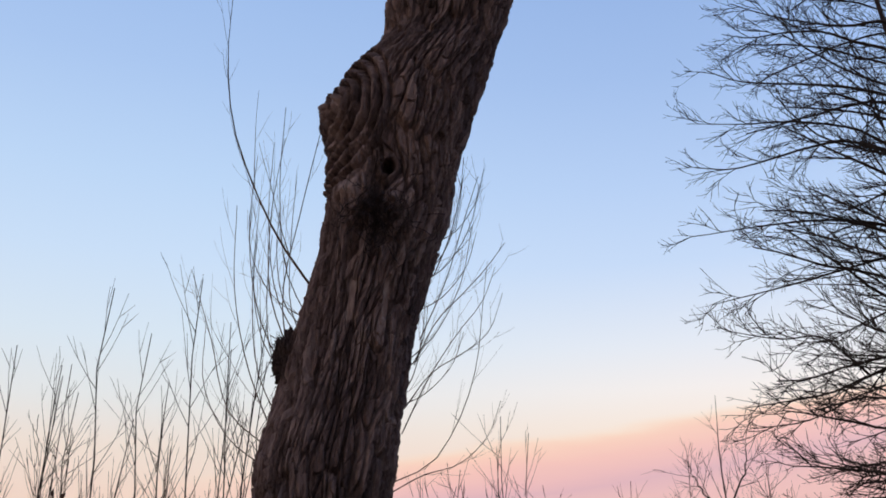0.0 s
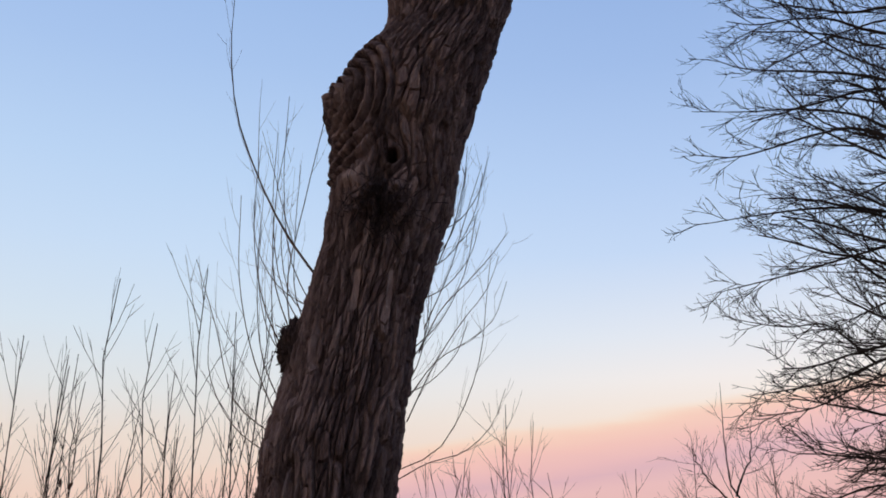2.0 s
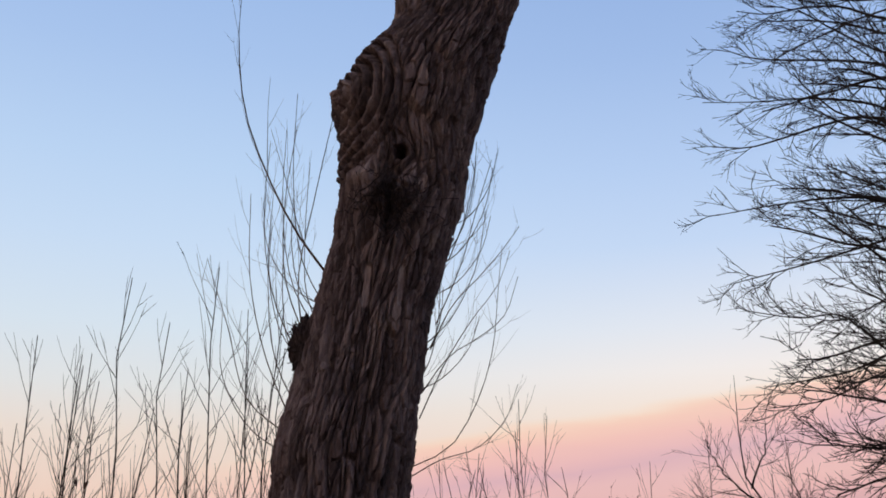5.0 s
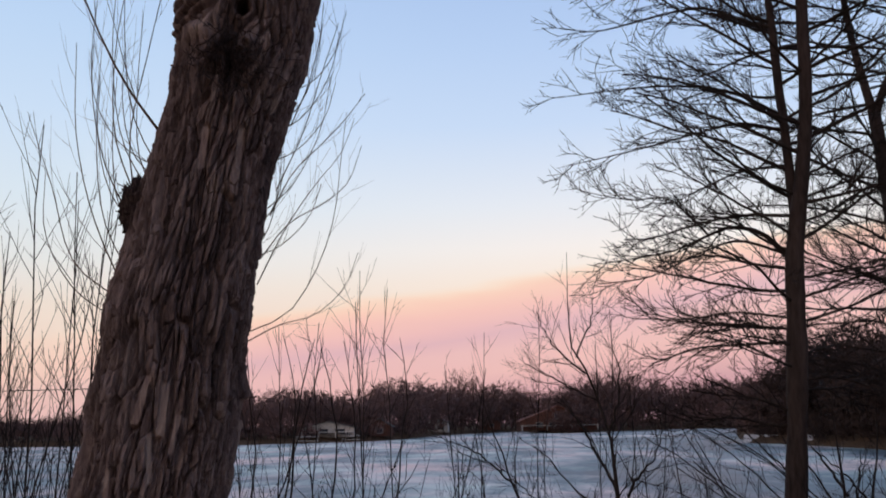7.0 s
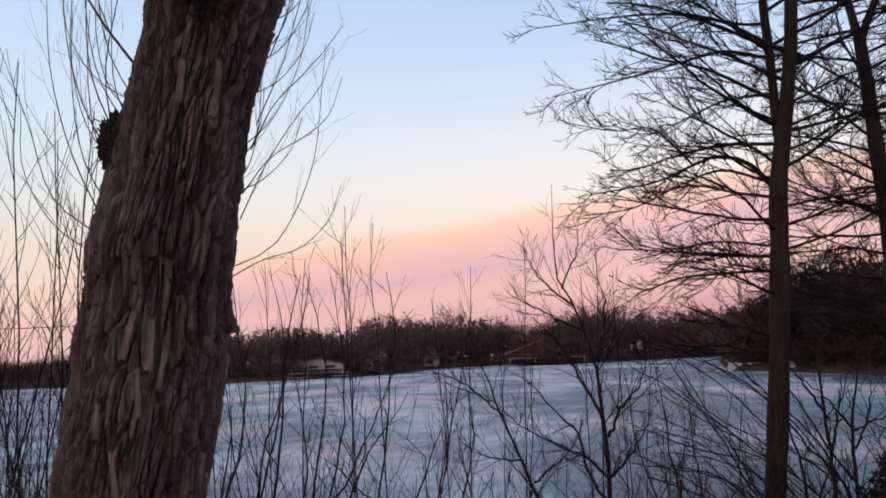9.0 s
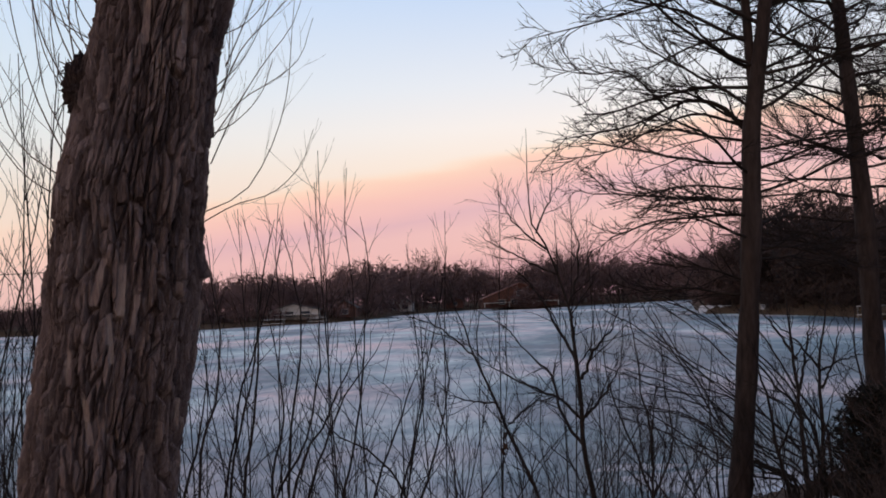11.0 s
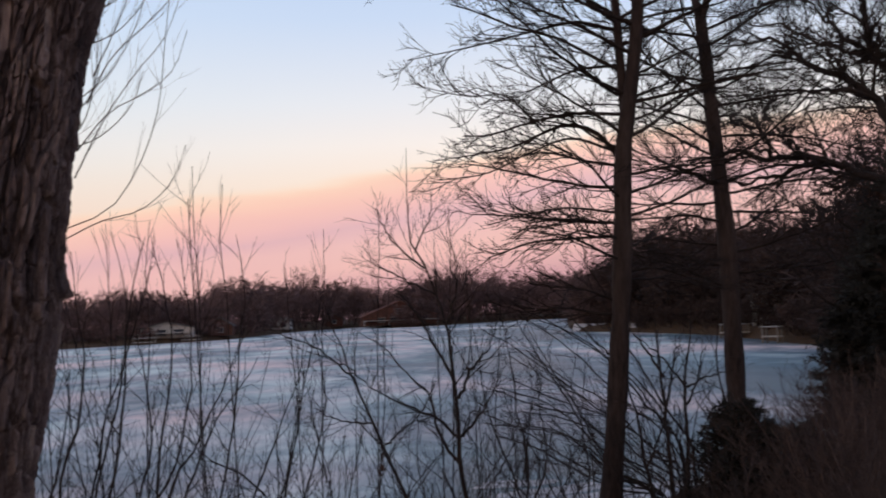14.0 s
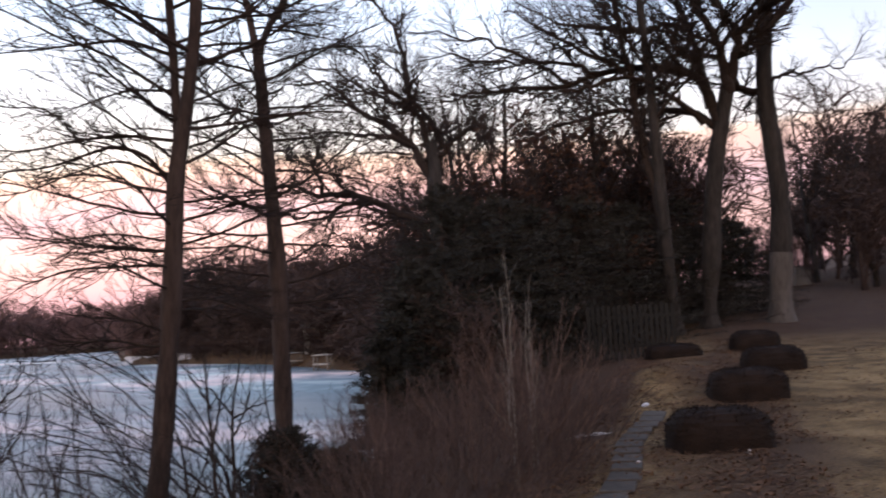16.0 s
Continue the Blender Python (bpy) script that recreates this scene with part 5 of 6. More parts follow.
SLANT = [sapling_kind(190 + i, 2.1, 6, 1.5, M_TWIG, "bare_shrub", "bare shrub of thin crossing slanted stems on the bank", "shrub", (10, 0.7, 3, 0.3), 0.009, 0.002, angle=34) for i in range(2)]
for i in range(10):
    az, dist = -10 + 30 * (i + rb.random()) / 10, 6.4 + 3.2 * rb.random()
    plant(SLANT[i % 2], az, dist, top_height(az, dist, -5.5 + 4.5 * rb.random()) / 2.1, rb.random() * 360)
plant(BOW, 15.0, 9.4, 0.55, 250)
plant(BOW, 9.5, 8.8, 0.5, 310)


def crooked(name, label, dist, r0, stems, seed, dens, angle=32, rise=0.05, depth=0.5):
    """A plant of hand-placed stems, each given as (way, height above the eye's level) in degrees at about one distance; the first knot of each is its root or its fork."""
    rng = np.random.default_rng(seed)
    a = radians(stems[0][0][0])
    base = stand(dist * math.sin(a), dist * math.cos(a), 0.06)
    ob = thing(name, base, label, "shrub", "brush on the bank")
    for j, knots in enumerate(stems):
        start = r0 if j == 0 or knots[0] == stems[0][0] else r0 * (0.62 if knots[0][1] < -3 else 0.4)
        if name == "leaning_shrub":
            start = r0 * (0.7 + 0.5 * rng.random())
        d = dist + depth * rng.normal() * np.linspace(0, 1, len(knots)) * (j > 0)
        pts = [(q * math.sin(radians(w)), q * math.cos(radians(w)), 1.6 + q * math.tan(radians(e))) for (w, e), q in zip(knots, d)]
        rad = np.linspace(start, 0.005 if name == "leaning_shrub" else 0.0022, len(pts))
        if j == 0 or name == "leaning_shrub":
            x, y, z = pts[0]
            pts = [(x, y, min(z - 0.1, float(land(x, y)) - 0.06))] + pts
            rad = np.concatenate([[start], rad])
        line = np.column_stack([np.array(pts) - base, rad])
        q = smooth_line(line, 20)
        P = q[None, :, :3] + rng.normal(size=(1, 20, 3)) * 0.006
        R = np.maximum(q[None, :, 3], 0.002)
        P1, R1 = spawn(rng, P, R, dens[0], dens[1], angle, rise, 0.09, 6, 0.3 if j == 0 else 0.12, 0.97, 0.5, 0.0024)
        P2, R2 = spawn(rng, P1, R1, dens[2], dens[3], angle, rise, 0.08, 4, 0.15, 0.95, 0.65, 0.0018)
        part("stem" if j == 0 or name == "leaning_shrub" else "branch", tubes(P, R, 6), M_TWIG, ob)
        tagged(part("twig_spray", join([tubes(P1, R1, 3), tubes(P2, R2, 3)]), M_TWIG, ob), kind="stuff")
    return ob


def withered(ob, spots, seed):
    """Curled dead leaves hanging on a stem, each given as (way, height above the eye's level, distance)."""
    rng = np.random.default_rng(seed)
    for w, e, d in spots:
        at = np.array([d * math.sin(radians(w)), d * math.cos(radians(w)), 1.6 + d * math.tan(radians(e))]) - np.array(ob.matrix_basis.translation)
        u, s = rng.normal(size=3) * 0.4 + np.array([0, 0, -1.0]), rng.normal(size=3)
        u /= np.linalg.norm(u)
        s = np.cross(u, s)
        s *= 0.3 / np.linalg.norm(s)
        n = np.cross(u, s) * 1.2
        f = np.linspace(0, 1, 5)
        wide = np.array([0.1, 0.8, 1.0, 0.7, 0.05])
        V = np.stack([np.stack([at + 0.06 * (u * a + s * b * c + n * (0.4 * b * b * c + 0.3 * a * a)) for b in (-1, 0, 1)]) for a, c in zip(f, wide)])
        i = np.arange(15).reshape(5, 3)
        Q = np.stack([i[:-1, :-1], i[:-1, 1:], i[1:, 1:], i[1:, :-1]], -1).reshape(-1, 4)
        part("leaf", (V.reshape(-1, 3), Q), M_DEADLEAF, ob, "curled dead leaf")


crooked("forked_shrub", "bare crooked small tree forking near the ground, with open arching branches", 7.7, 0.024, (
    ((8.6, -12.8), (8.1, -9.4), (8.1, -6.7), (7.9, -3.9), (7.8, -1.6), (7.6, -0.7), (6.4, 3.0), (5.5, 4.7), (5.5, 7.2), (5.4, 10.6)),
    ((7.9, -3.9), (6.7, -1.8), (5.6, 0.4), (3.9, 2.3)), ((8.2, -5.2), (9.1, -3.3), (10.2, -2.1), (10.8, 0.2)), ((8.3, -7.5), (9.5, -6.1), (10.9, -4.0)),
    ((8.1, -7.7), (6.8, -6.4), (5.1, -5.6), (2.5, -4.1), (0.5, -2.2)), ((8.1, -9.3), (6.9, -7.3), (6.1, -4.6), (5.4, -4.0), (3.7, -2.0), (2.0, -0.8)),
    ((7.6, -0.7), (8.3, 1.7), (8.3, 3.8), (7.4, 5.3)), ((6.4, 3.0), (4.4, 4.8), (3.4, 6.8)), ((5.8, 4.1), (6.8, 6.4), (7.1, 8.5)), ((6.9, 1.4), (3.9, 3.0), (2.2, 4.0))), 601, (12, 0.5, 4, 0.22))
leafy = crooked("sapling", "thin bare sapling with dead leaves still hanging on it", 6.0, 0.004, (
    ((-34.6, -8.0), (-34.5, 0.0), (-34.4, 6.0), (-34.3, 12.0)), ((-34.5, 0.0), (-33.9, 4.0), (-33.6, 8.0)), ((-34.5, 2.0), (-35.2, 5.0), (-35.6, 9.0))), 605, (6, 0.3, 1, 0.12), 30, 0.12, 0.1)
withered(leafy, ((-34.28, 4.9, 6.0), (-33.6, 4.7, 6.02), (-35.0, 4.6, 6.0)), 621)
slanting = crooked("slanting_sapling", "dark slanting sapling with a few long side branches", 6.5, 0.014, (
    ((5.2, -12.7), (3.5, -8.3), (2.4, -5.5), (1.6, -3.7), (1.0, -1.9), (0.4, -0.2), (-0.2, 1.6)),
    ((1.6, -3.7), (0.1, -2.2), (-1.8, -1.1), (-3.4, -0.6)), ((2.9, -6.5), (1.0, -6.3), (-1.1, -5.3)), ((3.6, -7.8), (5.0, -6.6), (6.8, -6.2))), 602, (10, 0.5, 3, 0.2))
withered(slanting, ((3.2, -8.6, 6.5), (3.35, -8.2, 6.52), (3.3, -9.0, 6.48), (3.0, -9.3, 6.5), (3.1, -8.9, 6.46), (2.9, -9.0, 6.5)), 620)
crooked("bare_shrub", "bare dark shrub with long upright stems", 7.2, 0.01, (
    ((12.1, -12.5), (11.5, -10.5), (10.4, -7.8), (9.8, -5.4), (9.5, -2.6), (9.1, -0.5)), ((12.1, -12.5), (12.1, -8.2), (11.7, -5.8), (11.5, -2.7), (11.0, 0.1)),
    ((12.1, -12.5), (13.5, -8.9), (13.2, -6.2), (13.1, -2.7))), 603, (8, 0.45, 3, 0.2))
LEANING = (
           ((21.7, -9.5), (20.9, -6.9), (19.1, -4.3), (17.4, -2.9), (15.3, -1.4), (13.4, -0.5)), ((21.7, -9.5), (20.6, -7.6), (18.5, -5.9), (16.7, -3.9), (14.5, -1.8), (12.5, -0.3)),
           ((21.4, -9.5), (19.9, -8.6), (17.5, -5.9), (14.8, -4.2), (12.4, -2.4)), ((21.3, -10.5), (18.9, -8.9), (17.1, -6.6), (14.2, -5.5), (11.3, -4.1)),
           ((20.9, -11.1), (18.6, -9.5), (16.9, -7.6), (14.7, -6.7), (11.8, -6.1)), ((20.6, -11.4), (18.2, -10.5), (16.7, -8.6), (15.4, -5.9), (13.7, -3.1), (12.8, -1.3)),
           ((20.3, -11.7), (17.2, -10.8), (14.7, -9.5), (12.4, -8.2), (10.4, -7.6)), ((22.1, -8.2), (20.7, -6.0), (19.0, -2.9), (17.5, -0.9)), ((20.3, -12.0), (16.9, -9.5), (14.4, -7.5), (11.5, -6.8)))
rl = np.random.default_rng(91)
LEANING = LEANING + tuple(tuple((w + dw * f, e + de * f) for (w, e), f in zip(k, np.linspace(0.4, 1.3, len(k)))) for k in LEANING for dw, de in (rl.normal(size=2) * (0.8, 0.9) + (-1.2, 0),))
crooked("leaning_shrub", "large bare shrub of long dark stems leaning out over the lake", 9.6, 0.011, LEANING, 604, (13, 0.8, 3, 0.3), 24, 0.02, 0.25)
for k, (dist, r0, stems) in enumerate((
        (7.4, 0.018, (((20.1, -12.7), (19.5, -9.8), (19.1, -6.8), (18.7, -4.9), (18.3, -2.9)), ((19.5, -9.8), (20.4, -7.6), (20.8, -6.0)))),
        (8.6, 0.024, (((21.1, -12.6), (20.9, -9.5), (20.8, -6.3), (20.6, -3.3), (20.5, -1.3), (20.3, 1.4)), ((20.8, -4.3), (19.5, -2.1), (18.8, -1.2)), ((20.9, -6.0), (21.5, -3.0), (21.7, -1.7)))),
        (8.8, 0.02, (((21.9, -11.4), (22.0, -7.6), (22.0, -4.8), (22.3, -3.0), (22.6, -1.1), (22.7, 0.9)), ((22.0, -5.0), (23.2, -4.4), (24.9, -4.0)), ((22.0, -4.8), (20.7, -3.0), (19.1, -1.6)), ((22.1, -6.0), (23.0, -3.7), (23.2, -2.1)))))):
    crooked("young_tree", "slim dark young tree with few side branches", dist, r0, stems, 610 + k, (5, 0.5, 3, 0.25), 36)
for az, dist, tip in ((22.6, 7.4, -8.0), (24.2, 7.0, -6.6), (25.6, 7.6, -6.0), (26.8, 7.0, -6.4), (27.6, 8.2, -5.0), (23.4, 8.0, -8.4), (28.6, 7.4, -5.4), (27.2, 9.0, -4.4), (28.8, 9.4, -3.8), (30.0, 8.6, -4.0), (26.2, 8.8, -5.2), (30.8, 9.6, -3.4)):
    plant(DRY[int(rb.integers(3))], az, dist, max(top_height(az, dist, tip) / 1.5, 0.25), rb.random() * 360, 0.6)
SWITCHES = (
    ((-10.0, -11.3), (-9.1, -8.8), (-8.2, -7.4), (-7.1, -5.3), (-6.0, -2.9), (-5.2, -0.9)),
    ((-11.0, -11.2), (-10.1, -9.9), (-9.0, -7.9), (-8.6, -5.9), (-8.1, -3.2), (-8.1, -1.1), (-8.4, 2.5), (-8.8, 5.3)),
    ((-7.0, -11.5), (-6.5, -9.5), (-5.9, -6.8), (-5.5, -3.7), (-5.2, -0.9), (-5.0, 3.4), (-5.3, 5.6)),
    ((-13.8, -11.0), (-13.2, -7.6), (-12.6, -5.0), (-12.1, -2.9), (-11.8, 0.2), (-12.0, 3.0), (-12.6, 5.8)),
    ((-14.1, -10.9), (-13.6, -8.3), (-13.0, -5.0), (-12.3, -2.9), (-11.4, -0.2), (-10.7, 2.6), (-10.1, 5.4)),
    ((-13.0, -11.0), (-12.3, -7.0), (-12.0, -4.3), (-11.8, -0.2), (-11.2, 3.3), (-10.6, 5.4)),
    ((-11.4, -11.2), (-11.1, -9.1), (-10.4, -7.2), (-10.6, -5.1), (-10.9, -2.3), (-11.3, 0.5)),
    ((-10.3, -11.3), (-10.1, -7.9), (-9.7, -4.8), (-9.2, -1.7), (-9.6, 1.5), (-9.9, 3.6), (-10.3, 5.7)),
    ((-5.1, -11.6), (-4.3, -9.6), (-3.3, -7.3), (-2.7, -5.9), (-1.7, -3.2), (-1.2, -0.7)),
    ((-3.2, -11.8), (-3.8, -10.6), (-5.2, -9.2), (-6.2, -8.6), (-7.7, -7.6), (-8.7, -6.4), (-9.9, -5.7)),
    ((-15.6, -10.8), (-15.4, -8.1), (-14.8, -6.2), (-14.3, -3.2), (-14.2, -0.8), (-14.6, 2.0), (-14.8, 4.8)),
    ((-16.4, -10.3), (-15.7, -8.1), (-15.2, -5.5), (-15.0, -3.1)),
    ((-9.1, -11.4), (-8.1, -8.7), (-7.2, -6.7), (-6.3, -5.0), (-4.9, -3.3), (-4.1, -2.0)),
    ((-2.1, -11.8), (-1.3, -9.4), (-0.5, -7.4), (-0.2, -5.0), (-0.4, -2.2), (-0.7, -0.7)),
    ((-3.3, -11.7), (-2.7, -9.4), (-2.1, -7.7), (-1.7, -4.9), (-1.8, -2.1), (-2.0, 0.1)),)
for k, knots in enumerate(SWITCHES):
    crooked("sapling", "dark slanting bare sapling with thin side shoots on the bank", 6.1 + 0.28 * k % 1.4, 0.0102, (knots,), 640 + k, (12, 0.54, 2, 0.22), 33, 0.04, 0.1)
for i in range(16):
    az, dist = 25.5 + 11 * (i + rb.random()) / 16, 4.6 + 2.4 * rb.random()
    plant(DRY[i % 3], az, dist, min(max(top_height(az, dist, -12 + 5 * rb.random()) / 1.5, 0.2), 0.8), rb.random() * 360, 0.5)
for i in range(26):
    az, dist = 25.5 + 11 * (i + rb.random()) / 26, 9.5 + 4.5 * rb.random()
    tip = np.interp(az, (25, 27, 30, 33, 36), (-9.5, -8.0, -6.4, -5.2, -4.2)) + 2.6 * rb.random()
    plant(DRY[i % 3] if i % 4 else LOW[i % 3], az, dist, min(max(top_height(az, dist, tip) / 1.5, 0.3), 1.3), rb.random() * 360, 0.8)
# the thicket between the juniper and the lawn
done = 0
while done < 70:
    w, s = 1.3 + 4.6 * rb.random() ** 1.3, 4.6 + 9.0 * rb.random()
    x, y = 0.788 * s - 0.616 * w, 0.616 * s + 0.788 * w
    az, dist = math.degrees(math.atan2(x, y)), math.hypot(x, y)
    if az < 27.5:
        continue
    done += 1
    tip = np.interp(az, (27, 30, 35, 40, 44, 48), (-4.5, -3.6, -2.2, -0.4, -0.8, -2.2)) - 2.8 * rb.random()
    plant(DRY[int(rb.integers(3))], az, dist, min(max(top_height(az, dist, tip) / 1.5, 0.3), 1.1), rb.random() * 360, 0.8)
YOUNG = sapling_kind(180, 2.8, 2, 0.5, M_TWIG, "young_tree", "slim dark young tree with few side branches", "sapling", (9, 1.0, 4, 0.5), 0.022, 0.003, angle=42)
for az, dist, tip in ((16.2, 7.8, -3.0), (24.5, 9.0, 1.0)):
    plant(YOUNG, az, dist, top_height(az, dist, tip) / 2.8, rb.random() * 360)
plant(FAN, 40.0, 8.9, top_height(40.0, 8.9, 1.8) / 2.0, 40, 0.85)
plant(FAN, 42.6, 9.6, top_height(42.6, 9.6, -0.6) / 2.0, 160, 0.8)
plant(FAN, 36.8, 9.0, top_height(36.8, 9.0, -1.0) / 2.0, 280, 0.8)
plant(FAN, 31.3, 8.8, top_height(31.3, 8.8, -2.6) / 2.0, 70, 0.6)
plant(FAN, 29.0, 8.2, top_height(29.0, 8.2, -4.6) / 2.0, 200, 0.5)
plant(PALE, 39.4, 8.6, top_height(39.4, 8.6, 4.1) / 2.7, 10)
plant(PALE, 40.3, 8.9, top_height(40.3, 8.9, 2.6) / 2.7, 120)
for kind in KINDS + LOW + DRY + SLANT + [PALE, FAN, BOW, YOUNG]:
    for o in list(kind.children) + [kind]:
        bpy.data.objects.remove(o)


# ---- lawn edge: clipped hedges and stone edging ----
def hedge(x, y, length, depth, height, seed):
    rng = np.random.default_rng(seed)
    base = stand(x, y, 0.03)
    ob = thing("hedge", base, "low clipped rounded hedge, dark and leafless, in a leaf-strewn bed", "hedge", "row of clipped hedges", -38)
    nu, nv = 46, 40
    th, ph = np.meshgrid(np.arange(nu) * 2 * np.pi / nu, np.linspace(0, np.pi / 2 * 1.0, nv))
    se = lambda v, p: np.sign(v) * np.abs(v) ** p
    X = length / 2 * se(np.cos(th), 0.55) * se(np.cos(ph), 0.45)
    Y = depth / 2 * se(np.sin(th), 0.7) * se(np.cos(ph), 0.45)
    Z = height * se(np.sin(ph), 0.6)
    n = 1 + 0.10 * (layered(th * 4, ph * 6, 3, seed) - 0.5)
    V = np.stack([X * n, Y * n, Z * n], -1).reshape(-1, 3)
    i = np.arange(nu * nv).reshape(nv, nu)
    Q = np.stack([i[:-1], np.roll(i[:-1], -1, 1), np.roll(i[1:], -1, 1), i[1:]], -1).reshape(-1, 4)
    part("body", (V, Q), M_HEDGE, ob)
    m = 1300
    pick = V[rng.integers(len(V), size=m)]
    way = pick / (np.linalg.norm(pick, axis=1, keepdims=True) + 1e-6) + rng.normal(size=(m, 3)) * 0.5
    P = pick[:, None] + way[:, None] * np.linspace(-0.03, 0.022, 3)[None, :, None]
    part("twig_fringe", tubes(P, np.full((m, 3), 0.003), 3), M_HEDGE, ob)["kind"] = "stuff"


for k, (x, y, l) in enumerate(((7.95, 6.35, 1.1), (10.95, 8.2, 1.1), (14.05, 9.95, 1.1), (17.1, 12.55, 1.05), (15.3, 13.3, 1.2))):
    hedge(x, y, l, 0.75, 0.44 if k < 4 else 0.28, 200 + k)


def edging():
    ob = thing("stone_edging", (0.788 * 9 - 0.616, 0.616 * 9 + 0.788, 0), "row of pale flat edging stones along the bed", "edging")
    rng = np.random.default_rng(9)
    meshes = []
    for j in range(5):
        v, q = block(-0.213, 0.213, -0.15, 0.15, -0.1, 0.02, 0.012)
        meshes.append(mesh_of("stone", v + rng.normal(size=v.shape) * 0.004, q, M_STONE, False))
    for j in range(17):
        s, w = 5.6 + 0.43 * j, 1.0 + 0.06 * math.sin(j * 0.7)
        x, y = 0.788 * s - 0.616 * w, 0.616 * s + 0.788 * w
        o = part("stone", meshes[j % 5], M_STONE, ob)
        o.matrix_parent_inverse = ob.matrix_basis.inverted()
        o.matrix_basis = pose(x, y, float(land(x, y)) + 0.01, rng.normal() * 0.8, rng.normal() * 0.8, 38 + rng.normal() * 1.5)


edging()


def leaf_litter():
    """Fallen leaves on the bed and the bank."""
    rng = np.random.default_rng(13)
    m = 60000
    s, w = 4 + 20 * rng.random(m) ** 1.3, 2.2 - 3.0 * rng.random(m) - 2.2 * np.abs(rng.normal(size=m)) * (rng.random(m) < 0.35)
    heap = layered(s * 1.3, w * 1.3, 3, 41) + 0.25 * np.exp(-((w - 1.6) / 0.5) ** 2) + 0.22 * np.exp(-((w + 0.1) / 0.55) ** 2)
    keep = heap > 0.42 + 0.35 * rng.random(m)
    s, w = s[keep], w[keep]
    m = len(s)
    x, y = 0.788 * s - 0.616 * w, 0.616 * s + 0.788 * w
    z = land(x, y) + 0.012
    a, size = rng.random(m) * 2 * np.pi, 0.012 + 0.022 * rng.random(m)
    tilt = rng.normal(size=(m, 2)) * 0.6
    c = np.array([(-1, -0.1), (0, -0.55), (1, 0.1), (0, 0.55)])
    px = c[None, :, 0] * np.cos(a)[:, None] - c[None, :, 1] * np.sin(a)[:, None]
    py = c[None, :, 0] * np.sin(a)[:, None] + c[None, :, 1] * np.cos(a)[:, None]
    V = np.stack([x[:, None] + px * size[:, None], y[:, None] + py * size[:, None], z[:, None] + size[:, None] * np.abs(px * tilt[:, :1] + py * tilt[:, 1:])], -1)
    ob = new("leaf_litter", mesh_of("leaf_litter", V.reshape(-1, 3), np.arange(m * 4).reshape(-1, 4), M_LEAF, False))
    tagged(ob, "brown curled fallen leaves over the bed and bank", "leaves", kind="stuff")


leaf_litter()


def shore_litter():
    """Dead leaves, grass and broken stems along the water's edge."""
    rng = np.random.default_rng(14)
    m = 16000
    az, d = np.radians(-36 + 66 * rng.random(m)), 5 + 9.5 * rng.random(m) ** 0.8
    x, y = d * np.sin(az), d * np.cos(az)
    keep = layered(x * 0.8, y * 0.8, 3, 33) > 0.42
    x, y = x[keep], y[keep]
    n = len(x)
    z = land(x, y) + 0.01
    a, long, tilt = rng.random(n) * 2 * np.pi, 0.05 + 0.2 * rng.random(n) ** 2, 0.5 * rng.random(n)
    way = np.stack([np.cos(a), np.sin(a), tilt], -1) * long[:, None]
    side = np.stack([-np.sin(a), np.cos(a), 0 * a], -1) * (0.008 + 0.03 * rng.random(n) ** 2)[:, None]
    p = np.stack([x, y, z], -1)
    V = np.stack([p - side, p + way * 0.5 - side * 1.3, p + way, p + way * 0.5 + side * 1.3], 1)
    ob = new("shore_litter", mesh_of("shore_litter", V.reshape(-1, 3), np.arange(n * 4).reshape(-1, 4), M_LEAF, False))
    tagged(ob, "dead grass and leaf litter on the sloping bank", "litter", kind="stuff")


shore_litter()

